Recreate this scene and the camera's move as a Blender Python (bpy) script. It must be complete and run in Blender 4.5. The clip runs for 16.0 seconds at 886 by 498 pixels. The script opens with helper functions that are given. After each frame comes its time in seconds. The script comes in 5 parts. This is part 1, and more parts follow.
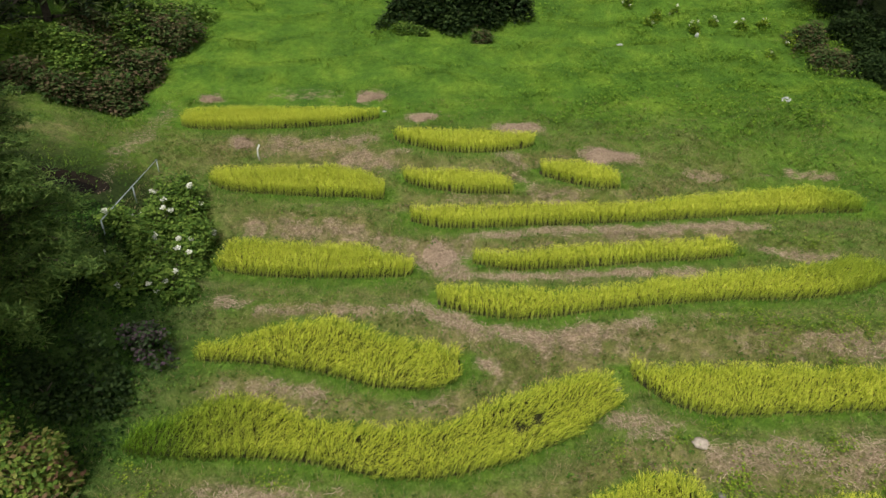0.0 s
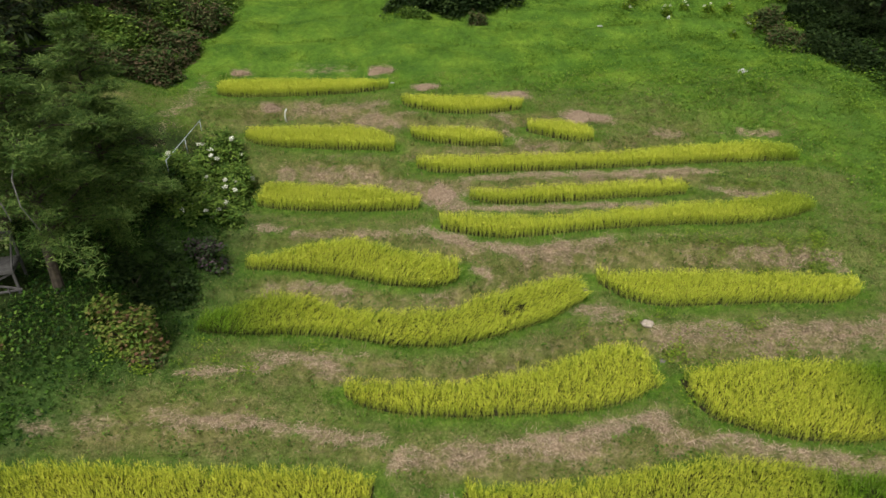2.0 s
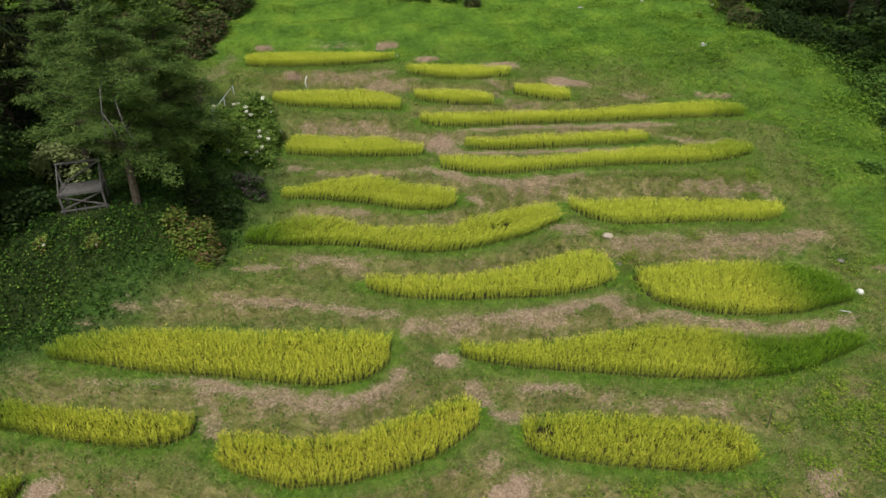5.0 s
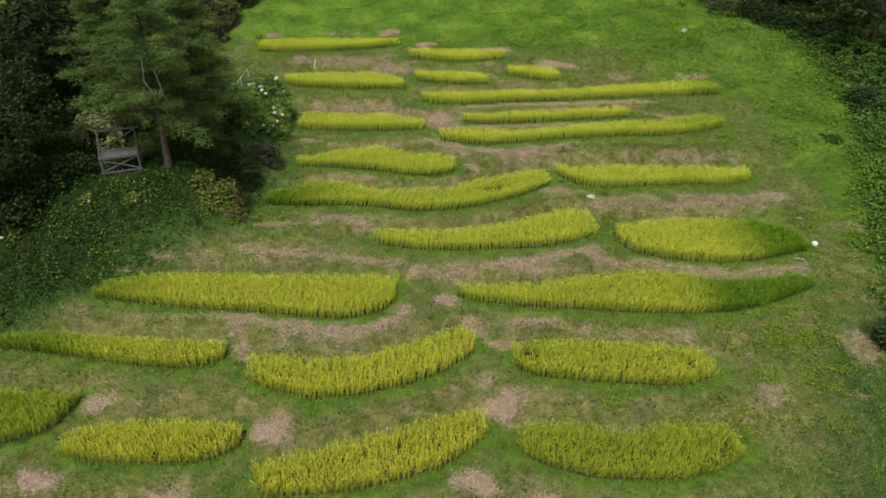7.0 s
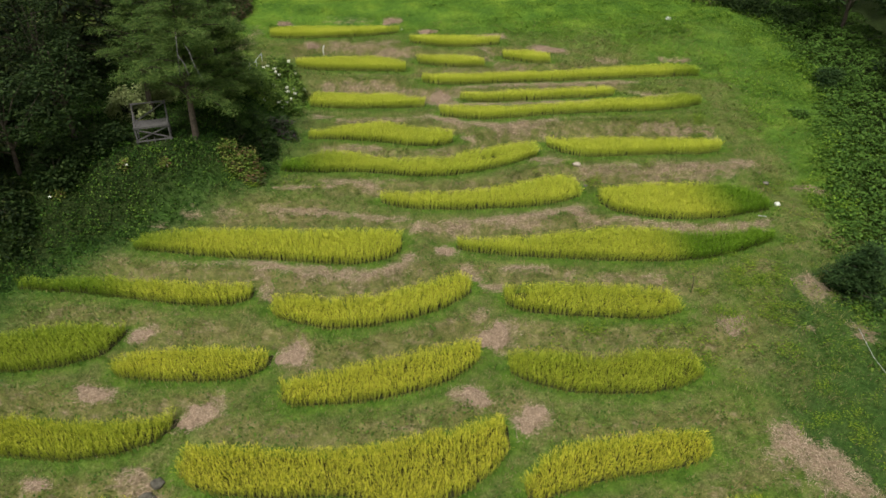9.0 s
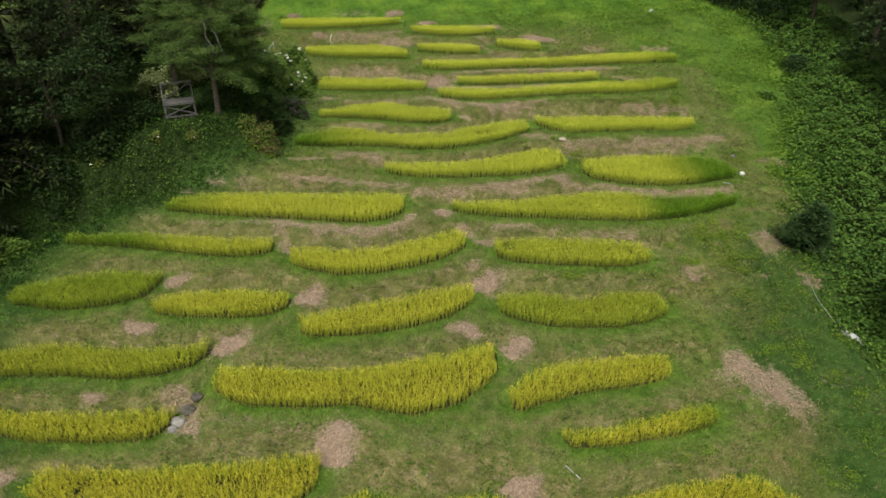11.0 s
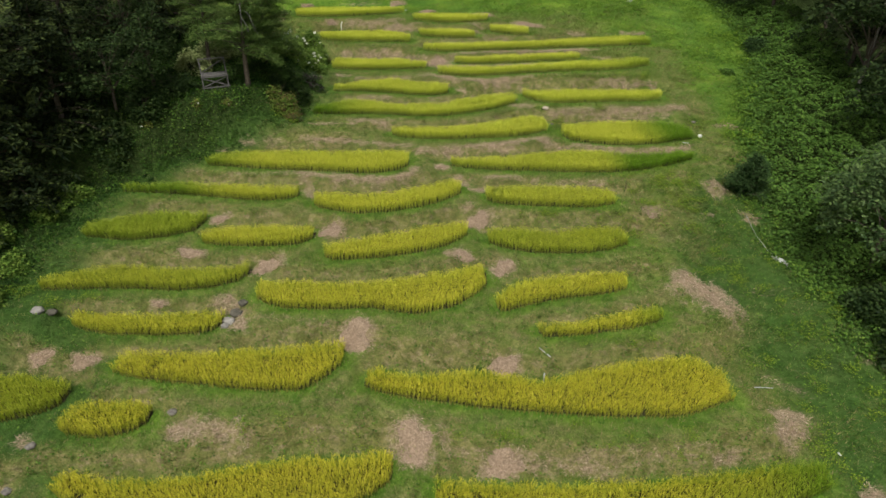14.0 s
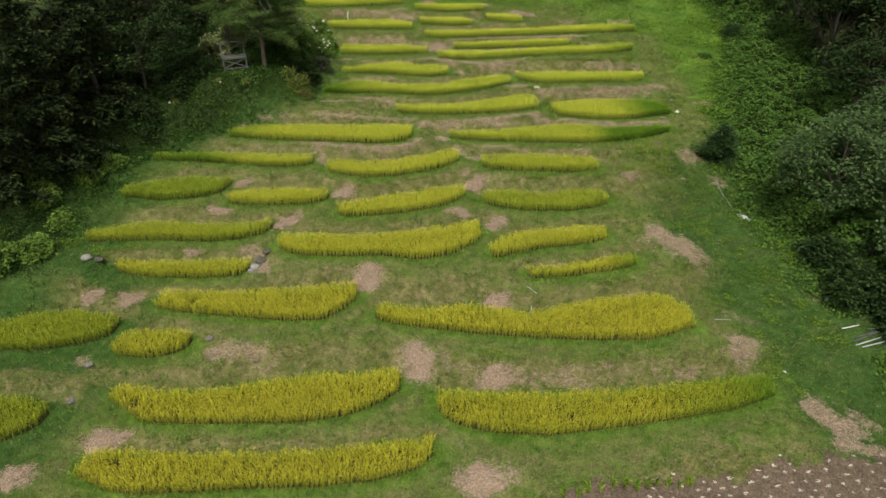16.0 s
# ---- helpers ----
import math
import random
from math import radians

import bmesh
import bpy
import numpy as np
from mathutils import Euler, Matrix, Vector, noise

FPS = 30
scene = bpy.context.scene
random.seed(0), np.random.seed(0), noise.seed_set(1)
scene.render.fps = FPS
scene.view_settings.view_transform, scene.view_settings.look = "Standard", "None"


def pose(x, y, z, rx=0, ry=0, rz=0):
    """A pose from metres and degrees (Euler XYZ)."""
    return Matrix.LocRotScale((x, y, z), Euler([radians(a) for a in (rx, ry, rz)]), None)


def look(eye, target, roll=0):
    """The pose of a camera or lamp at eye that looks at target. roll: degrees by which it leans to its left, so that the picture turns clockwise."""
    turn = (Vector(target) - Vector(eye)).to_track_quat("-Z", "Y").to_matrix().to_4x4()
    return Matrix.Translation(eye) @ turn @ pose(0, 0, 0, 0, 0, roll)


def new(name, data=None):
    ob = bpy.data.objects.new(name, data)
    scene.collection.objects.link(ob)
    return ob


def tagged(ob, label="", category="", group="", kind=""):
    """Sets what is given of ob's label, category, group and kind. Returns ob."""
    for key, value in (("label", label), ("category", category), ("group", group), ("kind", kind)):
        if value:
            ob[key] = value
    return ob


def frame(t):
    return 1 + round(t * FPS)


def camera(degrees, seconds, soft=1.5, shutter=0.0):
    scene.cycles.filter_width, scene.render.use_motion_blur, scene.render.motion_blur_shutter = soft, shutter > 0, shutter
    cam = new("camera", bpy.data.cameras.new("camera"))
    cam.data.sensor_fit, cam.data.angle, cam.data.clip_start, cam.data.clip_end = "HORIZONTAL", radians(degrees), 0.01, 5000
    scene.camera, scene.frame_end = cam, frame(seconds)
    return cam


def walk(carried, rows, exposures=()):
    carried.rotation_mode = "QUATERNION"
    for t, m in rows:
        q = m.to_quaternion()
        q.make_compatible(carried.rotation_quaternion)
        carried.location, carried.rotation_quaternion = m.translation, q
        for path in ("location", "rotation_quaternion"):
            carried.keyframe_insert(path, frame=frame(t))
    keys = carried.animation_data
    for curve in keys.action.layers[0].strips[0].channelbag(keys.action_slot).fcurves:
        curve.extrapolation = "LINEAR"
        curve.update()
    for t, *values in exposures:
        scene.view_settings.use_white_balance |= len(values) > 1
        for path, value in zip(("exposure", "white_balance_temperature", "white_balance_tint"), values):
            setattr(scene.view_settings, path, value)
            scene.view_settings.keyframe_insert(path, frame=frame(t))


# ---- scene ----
cam = camera(70.0, 16.0, 1.55)
PATH = [
    (0, (-0.03, -0.003, 15.998), (-0.031, 1.73, 15.0), -0.1),
    (0.5, (-0.035, -1.667, 16.06), (-0.034, 0.064, 15.059), -0.2),
    (1, (-0.082, -3.6, 16.063), (-0.08, -1.868, 15.062), -0.2),
    (1.5, (-0.121, -5.699, 16.096), (-0.121, -3.968, 15.095), -0.4),
    (2, (-0.14, -7.742, 16.148), (-0.141, -6.012, 15.146), -0.3),
    (2.5, (-0.205, -9.546, 16.206), (-0.203, -7.816, 15.203), -0.4),
    (3, (-0.28, -11.175, 16.311), (-0.277, -9.445, 15.307), -0.4),
    (3.5, (-0.306, -12.716, 16.354), (-0.3, -10.986, 15.351), -0.3),
    (4, (-0.276, -14.008, 16.285), (-0.272, -12.279, 15.281), -0.4),
    (6.5, (-0.4, -20.253, 16.059), (-0.39, -18.526, 15.05), -0.4),
    (7, (-0.393, -21.565, 16.025), (-0.384, -19.838, 15.016), -0.5),
    (7.5, (-0.442, -22.868, 15.995), (-0.432, -21.141, 14.986), -0.5),
    (8, (-0.492, -24.168, 15.952), (-0.481, -22.441, 14.943), -0.5),
    (8.5, (-0.512, -25.504, 15.916), (-0.5, -23.778, 14.907), -0.5),
    (9, (-0.473, -26.854, 15.922), (-0.463, -25.128, 14.911), -0.6),
    (11.5, (-0.403, -34.099, 16.057), (-0.392, -32.372, 15.049), -0.6),
    (12, (-0.443, -35.607, 16.1), (-0.43, -33.88, 15.091), -0.6),
    (12.5, (-0.428, -37.16, 16.078), (-0.416, -35.431, 15.072), -0.6),
    (13, (-0.432, -38.588, 16.11), (-0.419, -36.86, 15.103), -0.6),
    (13.5, (-0.442, -40.166, 16.13), (-0.43, -38.438, 15.124), -0.7),
    (14, (-0.447, -41.749, 16.197), (-0.436, -40.021, 15.191), -0.7),
    (14.5, (-0.497, -43.355, 16.226), (-0.485, -41.627, 15.22), -0.7),
    (15, (-0.519, -44.993, 16.131), (-0.506, -43.264, 15.126), -0.7),
    (15.5, (-0.557, -46.629, 16.107), (-0.545, -44.901, 15.101), -0.7),
    (16, (-0.57, -48.283, 16.089), (-0.558, -46.555, 15.083), -0.8),
]
walk(cam, [(t, look(eye, target, roll)) for t, eye, target, roll in PATH])

# ---- light ----
world = bpy.data.worlds.new("sky")
scene.world = world
world.use_nodes = True
wn = world.node_tree
for n in list(wn.nodes):
    wn.nodes.remove(n)
sky = wn.nodes.new("ShaderNodeTexSky")
sky.sky_type = "NISHITA"
sky.sun_disc = False
sky.sun_elevation, sky.sun_rotation = radians(61), radians(198)
sky.dust_density = 4.0
cloud = wn.nodes.new("ShaderNodeHueSaturation")
cloud.inputs["Saturation"].default_value = 0.2
haze = wn.nodes.new("ShaderNodeMix")
haze.data_type, haze.blend_type = "RGBA", "MULTIPLY"
haze.inputs[0].default_value = 1.0
haze.inputs[7].default_value = (1.0, 0.985, 0.88, 1)
bg = wn.nodes.new("ShaderNodeBackground")
bg.inputs["Strength"].default_value = 0.152
wo = wn.nodes.new("ShaderNodeOutputWorld")
wn.links.new(sky.outputs[0], cloud.inputs["Color"])
wn.links.new(cloud.outputs[0], haze.inputs[6])
wn.links.new(haze.outputs[2], bg.inputs["Color"])
wn.links.new(bg.outputs[0], wo.inputs["Surface"])
sun_data = bpy.data.lights.new("sun", "SUN")
sun_data.energy, sun_data.angle, sun_data.color = 2.6, radians(12), (1.0, 0.95, 0.87)
sun = new("sun", sun_data)
sun.matrix_world = look((-14, -42, 80), (0, 0, 0))
scene.view_settings.exposure = 0.0


# ---- materials ----
def material(name, rough=0.8):
    m = bpy.data.materials.new(name)
    m.use_nodes = True
    nt = m.node_tree
    b = nt.nodes["Principled BSDF"]
    b.inputs["Roughness"].default_value = rough
    b.inputs["Specular IOR Level"].default_value = 0.1
    return m, nt, b


def noise_node(nt, scale, detail=4.0, rough=0.6):
    co = nt.nodes.get("place") or nt.nodes.new("ShaderNodeNewGeometry")
    co.name = "place"
    n = nt.nodes.new("ShaderNodeTexNoise")
    n.inputs["Scale"].default_value, n.inputs["Detail"].default_value, n.inputs["Roughness"].default_value = scale, detail, rough
    nt.links.new(co.outputs["Position"], n.inputs["Vector"])
    return n.outputs["Fac"]


def ramp(nt, fac, stops):
    r = nt.nodes.new("ShaderNodeValToRGB")
    while len(r.color_ramp.elements) < len(stops):
        r.color_ramp.elements.new(0.5)
    for e, (p, c) in zip(r.color_ramp.elements, stops):
        e.position, e.color = p, (*c, 1)
    nt.links.new(fac, r.inputs[0])
    return r.outputs[0]


def mix(nt, fac, a, b, kind="MIX"):
    m = nt.nodes.new("ShaderNodeMix")
    m.data_type, m.blend_type = "RGBA", kind
    for socket, v in ((m.inputs[0], fac), (m.inputs[6], a), (m.inputs[7], b)):
        if isinstance(v, (int, float)):
            socket.default_value = v
        elif isinstance(v, tuple):
            socket.default_value = (*v, 1)
        else:
            nt.links.new(v, socket)
    return m.outputs[2]


def calc(nt, op, a, b=0.0, clamp=False):
    m = nt.nodes.new("ShaderNodeMath")
    m.operation, m.use_clamp = op, clamp
    for socket, v in ((m.inputs[0], a), (m.inputs[1], b)):
        if isinstance(v, (int, float)):
            socket.default_value = v
        else:
            nt.links.new(v, socket)
    return m.outputs[0]


def attribute(nt, name):
    a = nt.nodes.new("ShaderNodeAttribute")
    a.attribute_name = name
    return a.outputs["Fac"]


def bump(nt, b, height, strength, distance):
    n = nt.nodes.new("ShaderNodeBump")
    n.inputs["Strength"].default_value, n.inputs["Distance"].default_value = strength, distance
    nt.links.new(height, n.inputs["Height"])
    nt.links.new(n.outputs[0], b.inputs["Normal"])


def island(nt):
    g = nt.nodes.get("place") or nt.nodes.new("ShaderNodeNewGeometry")
    g.name = "place"
    return g.outputs["Random Per Island"]


def leafy(name, colours, rough=0.6, see_through=0.25, patch=0.6):
    """Leaves: a ramp over each leaf's own random value, with patches of lighter and darker growth."""
    m, nt, b = material(name, rough)
    fac = calc(nt, "ADD", calc(nt, "MULTIPLY", island(nt), 0.7), calc(nt, "MULTIPLY", noise_node(nt, patch, 3), 0.45))
    n = len(colours)
    col = ramp(nt, fac, [(0.15 + 0.75 * i / (n - 1), c) for i, c in enumerate(colours)])
    nt.links.new(col, b.inputs["Base Color"])
    if see_through:
        t = nt.nodes.new("ShaderNodeBsdfTranslucent")
        nt.links.new(col, t.inputs["Color"])
        mx = nt.nodes.new("ShaderNodeMixShader")
        mx.inputs[0].default_value = see_through
        nt.links.new(b.outputs[0], mx.inputs[1])
        nt.links.new(t.outputs[0], mx.inputs[2])
        nt.links.new(mx.outputs[0], nt.nodes["Material Output"].inputs["Surface"])
    return m


def plain(name, colour, rough=0.8, metal=0.0, vary=0.25, scale=3.0):
    m, nt, b = material(name, rough)
    b.inputs["Metallic"].default_value = metal
    dark = tuple(c * (1 - vary) for c in colour)
    light = tuple(min(1, c * (1 + vary)) for c in colour)
    f = noise_node(nt, scale, 6)
    nt.links.new(ramp(nt, f, [(0.3, dark), (0.7, light)]), b.inputs["Base Color"])
    bump(nt, b, noise_node(nt, scale * 6, 4), 0.4, 0.02)
    return m


def streaks(nt, scale):
    """Noise drawn out along the terraces."""
    co = nt.nodes.get("place") or nt.nodes.new("ShaderNodeNewGeometry")
    co.name = "place"
    mp = nt.nodes.new("ShaderNodeMapping")
    mp.inputs["Scale"].default_value = (0.8, 1.4, 1.4)
    nt.links.new(co.outputs["Position"], mp.inputs["Vector"])
    n = nt.nodes.new("ShaderNodeTexNoise")
    n.inputs["Scale"].default_value, n.inputs["Detail"].default_value, n.inputs["Roughness"].default_value = scale, 8, 0.72
    nt.links.new(mp.outputs[0], n.inputs["Vector"])
    return n.outputs["Fac"]


def ground_material():
    m, nt, b = material("grassy_ground", 0.95)
    big, mid, fine = noise_node(nt, 0.13, 3), noise_node(nt, 0.9, 5), noise_node(nt, 9.0, 6, 0.75)
    short = ramp(nt, mid, [(0.3, (0.062, 0.115, 0.018)), (0.5, (0.115, 0.172, 0.032)), (0.7, (0.20, 0.225, 0.065))])
    lush = ramp(nt, calc(nt, "ADD", calc(nt, "MULTIPLY", noise_node(nt, 0.35, 5), 0.5), calc(nt, "MULTIPLY", streaks(nt, 0.45), 0.5)), [(0.33, (0.034, 0.092, 0.013)), (0.5, (0.088, 0.178, 0.018)), (0.67, (0.175, 0.27, 0.028))])
    green = mix(nt, attribute(nt, "lush"), short, lush)
    green = mix(nt, calc(nt, "MULTIPLY", big, 0.4), green, (0.062, 0.12, 0.026))
    worn = calc(nt, "MULTIPLY", calc(nt, "SUBTRACT", streaks(nt, 0.55), 0.44), 4.5, True)
    worn = calc(nt, "MULTIPLY", worn, calc(nt, "SUBTRACT", 0.9, calc(nt, "MULTIPLY", attribute(nt, "lush"), 0.9)), True)
    green = mix(nt, worn, green, ramp(nt, fine, [(0.3, (0.09, 0.088, 0.035)), (0.5, (0.18, 0.16, 0.075)), (0.7, (0.30, 0.25, 0.15))]))
    green = mix(nt, attribute(nt, "fresh"), green, ramp(nt, mid, [(0.3, (0.06, 0.15, 0.012)), (0.7, (0.12, 0.23, 0.02))]))
    # deep green turf with tree shade and lens falloff in its colour
    green = mix(nt, attribute(nt, "dim_turf"), green, ramp(nt, mid, [(0.3, (0.024, 0.070, 0.014)), (0.7, (0.058, 0.118, 0.026))]))
    green = mix(nt, calc(nt, "MULTIPLY", attribute(nt, "bank"), calc(nt, "ADD", streaks(nt, 0.8), 0.35), True), green, ramp(nt, noise_node(nt, 1.3, 6, 0.7), [(0.3, (0.07, 0.095, 0.022)), (0.5, (0.16, 0.155, 0.055)), (0.7, (0.29, 0.235, 0.125))]))
    straw = ramp(nt, calc(nt, "ADD", calc(nt, "MULTIPLY", fine, 0.5), calc(nt, "MULTIPLY", streaks(nt, 6.0), 0.5)), [(0.34, (0.115, 0.085, 0.055)), (0.5, (0.27, 0.20, 0.145)), (0.66, (0.47, 0.37, 0.28))])
    edge = calc(nt, "ADD", attribute(nt, "dry"), calc(nt, "MULTIPLY", calc(nt, "SUBTRACT", streaks(nt, 1.9), 0.5), 2.9))
    dry = calc(nt, "MULTIPLY", calc(nt, "SUBTRACT", edge, 0.34), 1.35, True)
    col = mix(nt, dry, green, straw)
    soil = ramp(nt, fine, [(0.3, (0.085, 0.062, 0.045)), (0.7, (0.19, 0.145, 0.11))])
    col = mix(nt, attribute(nt, "soil"), col, soil)
    # shade under the wood and the thicket, put into the ground colour
    col = mix(nt, attribute(nt, "undershade"), col, ramp(nt, fine, [(0.3, (0.014, 0.026, 0.007)), (0.7, (0.04, 0.062, 0.016))]))
    blot = ramp(nt, noise_node(nt, 2.2, 5, 0.7), [(0.36, (0.62, 0.66, 0.6)), (0.62, (1.3, 1.27, 1.22))])
    col = mix(nt, 0.6, col, blot, "MULTIPLY")
    grain = ramp(nt, fine, [(0.3, (0.46, 0.46, 0.46)), (0.7, (1.42, 1.42, 1.42))])
    col = mix(nt, 0.7, col, grain, "MULTIPLY")
    nt.links.new(col, b.inputs["Base Color"])
    bump(nt, b, fine, 0.9, 0.12)
    return m


def rice_material():
    m, nt, b = material("ripening_rice", 0.55)
    tone, unripe = attribute(nt, "tone"), attribute(nt, "unripe")
    noise_node(nt, 1.0)
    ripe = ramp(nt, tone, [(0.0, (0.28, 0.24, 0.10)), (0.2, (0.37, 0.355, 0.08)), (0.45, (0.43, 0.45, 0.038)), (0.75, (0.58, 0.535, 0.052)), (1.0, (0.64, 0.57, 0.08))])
    fresh = ramp(nt, tone, [(0.0, (0.08, 0.09, 0.03)), (0.2, (0.11, 0.18, 0.02)), (0.6, (0.13, 0.265, 0.015)), (1.0, (0.20, 0.335, 0.03))])
    bright = ramp(nt, tone, [(0.0, (0.22, 0.23, 0.09)), (0.2, (0.38, 0.44, 0.09)), (0.6, (0.50, 0.57, 0.06)), (1.0, (0.65, 0.65, 0.10))])
    # the rice goes from gold to a brighter yellow-green uphill
    uphill = nt.nodes.new("ShaderNodeSeparateXYZ")
    nt.links.new(nt.nodes["place"].outputs["Position"], uphill.inputs[0])
    col = mix(nt, calc(nt, "MULTIPLY", calc(nt, "SUBTRACT", uphill.outputs["Y"], -16.0), 0.03, True), ripe, bright)
    col = mix(nt, unripe, col, fresh)
    shade = ramp(nt, calc(nt, "ADD", calc(nt, "MULTIPLY", island(nt), 0.6), calc(nt, "MULTIPLY", noise_node(nt, 0.8, 3), 0.5)), [(0.1, (0.88, 0.9, 0.84)), (0.9, (1.1, 1.09, 1.05))])
    col = mix(nt, 1.0, col, shade, "MULTIPLY")
    nt.links.new(col, b.inputs["Base Color"])
    t = nt.nodes.new("ShaderNodeBsdfTranslucent")
    nt.links.new(col, t.inputs["Color"])
    mx = nt.nodes.new("ShaderNodeMixShader")
    mx.inputs[0].default_value = 0.38
    nt.links.new(b.outputs[0], mx.inputs[1])
    nt.links.new(t.outputs[0], mx.inputs[2])
    nt.links.new(mx.outputs[0], nt.nodes["Material Output"].inputs["Surface"])
    return m


GROUND = ground_material()
RICE = rice_material()
MUD = plain("wet_mud", (0.035, 0.035, 0.015), 0.8)
STRAW = leafy("dry_cut_grass", [(0.17, 0.125, 0.085), (0.33, 0.25, 0.18), (0.52, 0.41, 0.31)], 0.9, 0.0)
STRAWBED = plain("matted_straw", (0.25, 0.185, 0.135), 0.95, 0, 0.45, 9)
# matt black for the pit's floor, in place of the shade inside it
PITBLACK = plain("pit_black", (0.005, 0.004, 0.003), 0.9, 0, 0.2)
BLUEPIPE = plain("pale_blue_pipe", (0.40, 0.45, 0.50), 0.5, 0, 0.1)
CLOD = plain("pale_clod", (0.36, 0.31, 0.26), 0.9, 0, 0.3, 8)
SHEET = plain("weathered_white_sheet", (0.42, 0.43, 0.44), 0.6, 0, 0.15)
PALEBARK = plain("pale_bark", (0.13, 0.12, 0.11), 0.9, 0, 0.3, 5)
PITRIM = plain("pit_rim_dark", (0.014, 0.011, 0.008), 1.0, 0, 0.4, 5)
PALESTRAW = leafy("pale_straw", [(0.28, 0.24, 0.19), (0.42, 0.37, 0.31), (0.56, 0.51, 0.44)], 0.9, 0.0)
MIDROCK = plain("weathered_rock", (0.15, 0.14, 0.125), 0.9, 0, 0.5, 5)
GRASS = leafy("grass_blades", [(0.045, 0.085, 0.016), (0.095, 0.145, 0.028), (0.19, 0.20, 0.06), (0.30, 0.24, 0.14)], 0.7, 0.3, 0.45)
VERGE = leafy("verge_blades", [(0.04, 0.105, 0.013), (0.078, 0.168, 0.02), (0.15, 0.245, 0.034)], 0.7, 0.3, 0.5)
# blades of the deep green turf, darkened to match its painted shade
DIMLAWN = leafy("dim_lawn_blades", [(0.026, 0.075, 0.012), (0.055, 0.125, 0.022), (0.12, 0.19, 0.045)], 0.7, 0.25)
BANKGRASS = leafy("bank_grass", [(0.06, 0.105, 0.018), (0.13, 0.175, 0.035), (0.22, 0.215, 0.075), (0.34, 0.27, 0.15)], 0.8, 0.25, 1.0)
MEADOWHERB = leafy("meadow_herb_leaves", [(0.048, 0.12, 0.014), (0.10, 0.20, 0.02), (0.19, 0.30, 0.032)], 0.6, 0.3, 0.35)
MEADOW = leafy("meadow_blades", [(0.030, 0.082, 0.011), (0.084, 0.172, 0.017), (0.19, 0.275, 0.03)], 0.7, 0.3, 0.3)
WEED = leafy("weed_leaves", [(0.05, 0.12, 0.012), (0.13, 0.225, 0.022), (0.27, 0.35, 0.035)], 0.6, 0.25)
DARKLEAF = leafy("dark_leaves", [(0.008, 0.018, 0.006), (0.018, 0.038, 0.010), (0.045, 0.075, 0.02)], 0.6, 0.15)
BUSHLEAF = leafy("bush_leaves", [(0.034, 0.078, 0.014), (0.09, 0.168, 0.027), (0.19, 0.275, 0.05)], 0.55, 0.2)
REDLEAF = leafy("reddish_leaves", [(0.025, 0.06, 0.014), (0.055, 0.105, 0.026), (0.085, 0.095, 0.035), (0.115, 0.078, 0.048)], 0.7, 0.15, 1.2)
NEEDLE = leafy("pine_needles", [(0.036, 0.080, 0.021), (0.09, 0.162, 0.038), (0.185, 0.26, 0.066)], 0.6, 0.38)
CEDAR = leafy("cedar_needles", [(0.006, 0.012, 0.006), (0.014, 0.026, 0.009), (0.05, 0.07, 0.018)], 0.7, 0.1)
# greens taken down to near black to carry the wood's shade
SHADEBANKLEAF = leafy("shaded_bank_leaves", [(0.004, 0.014, 0.002), (0.008, 0.028, 0.004), (0.016, 0.048, 0.006), (0.05, 0.118, 0.012)], 0.6, 0.15, 0.7)
BANKCLOVER = leafy("clover_leaves", [(0.03, 0.075, 0.012), (0.065, 0.14, 0.02), (0.14, 0.23, 0.035)], 0.6, 0.25, 0.4)
VINELEAF = leafy("vine_leaves", [(0.030, 0.070, 0.013), (0.064, 0.134, 0.023), (0.108, 0.195, 0.035)], 0.5, 0.2, 0.5)
PALELEAF = leafy("pale_leaves", [(0.13, 0.18, 0.06), (0.22, 0.27, 0.10), (0.33, 0.37, 0.17)], 0.6, 0.2)
PURPLELEAF = leafy("purple_leaves", [(0.02, 0.045, 0.012), (0.04, 0.07, 0.025), (0.10, 0.05, 0.09)], 0.7, 0.1)
TREELEAF = leafy("tree_leaves", [(0.022, 0.045, 0.016), (0.048, 0.088, 0.028), (0.095, 0.145, 0.048)], 0.5, 0.15)
DARKNEEDLE = leafy("dark_needles", [(0.014, 0.034, 0.012), (0.028, 0.06, 0.018), (0.055, 0.10, 0.028)], 0.6, 0.1)
DARKROCK = plain("dark_rock", (0.09, 0.085, 0.07), 0.9, 0, 0.5, 4)
SHRUBLEAF = leafy("shrub_leaves", [(0.035, 0.075, 0.014), (0.09, 0.16, 0.026), (0.20, 0.26, 0.05), (0.15, 0.085, 0.05)], 0.55, 0.2, 0.5)
BARK = plain("grey_bark", (0.075, 0.062, 0.05), 0.9, 0, 0.4, 5)
OLDWOOD = plain("weathered_wood", (0.105, 0.102, 0.102), 0.85, 0, 0.3, 6)
WHITE = plain("white_plastic", (0.62, 0.63, 0.62), 0.5, 0, 0.06)
PETAL = leafy("white_petals", [(0.6, 0.62, 0.5), (0.75, 0.76, 0.68), (0.85, 0.85, 0.8)], 0.7, 0.2)
ROCK = plain("grey_rock", (0.25, 0.24, 0.225), 0.85, 0, 0.35, 4)

# ---- the lie of the land ----
PLOTS = []


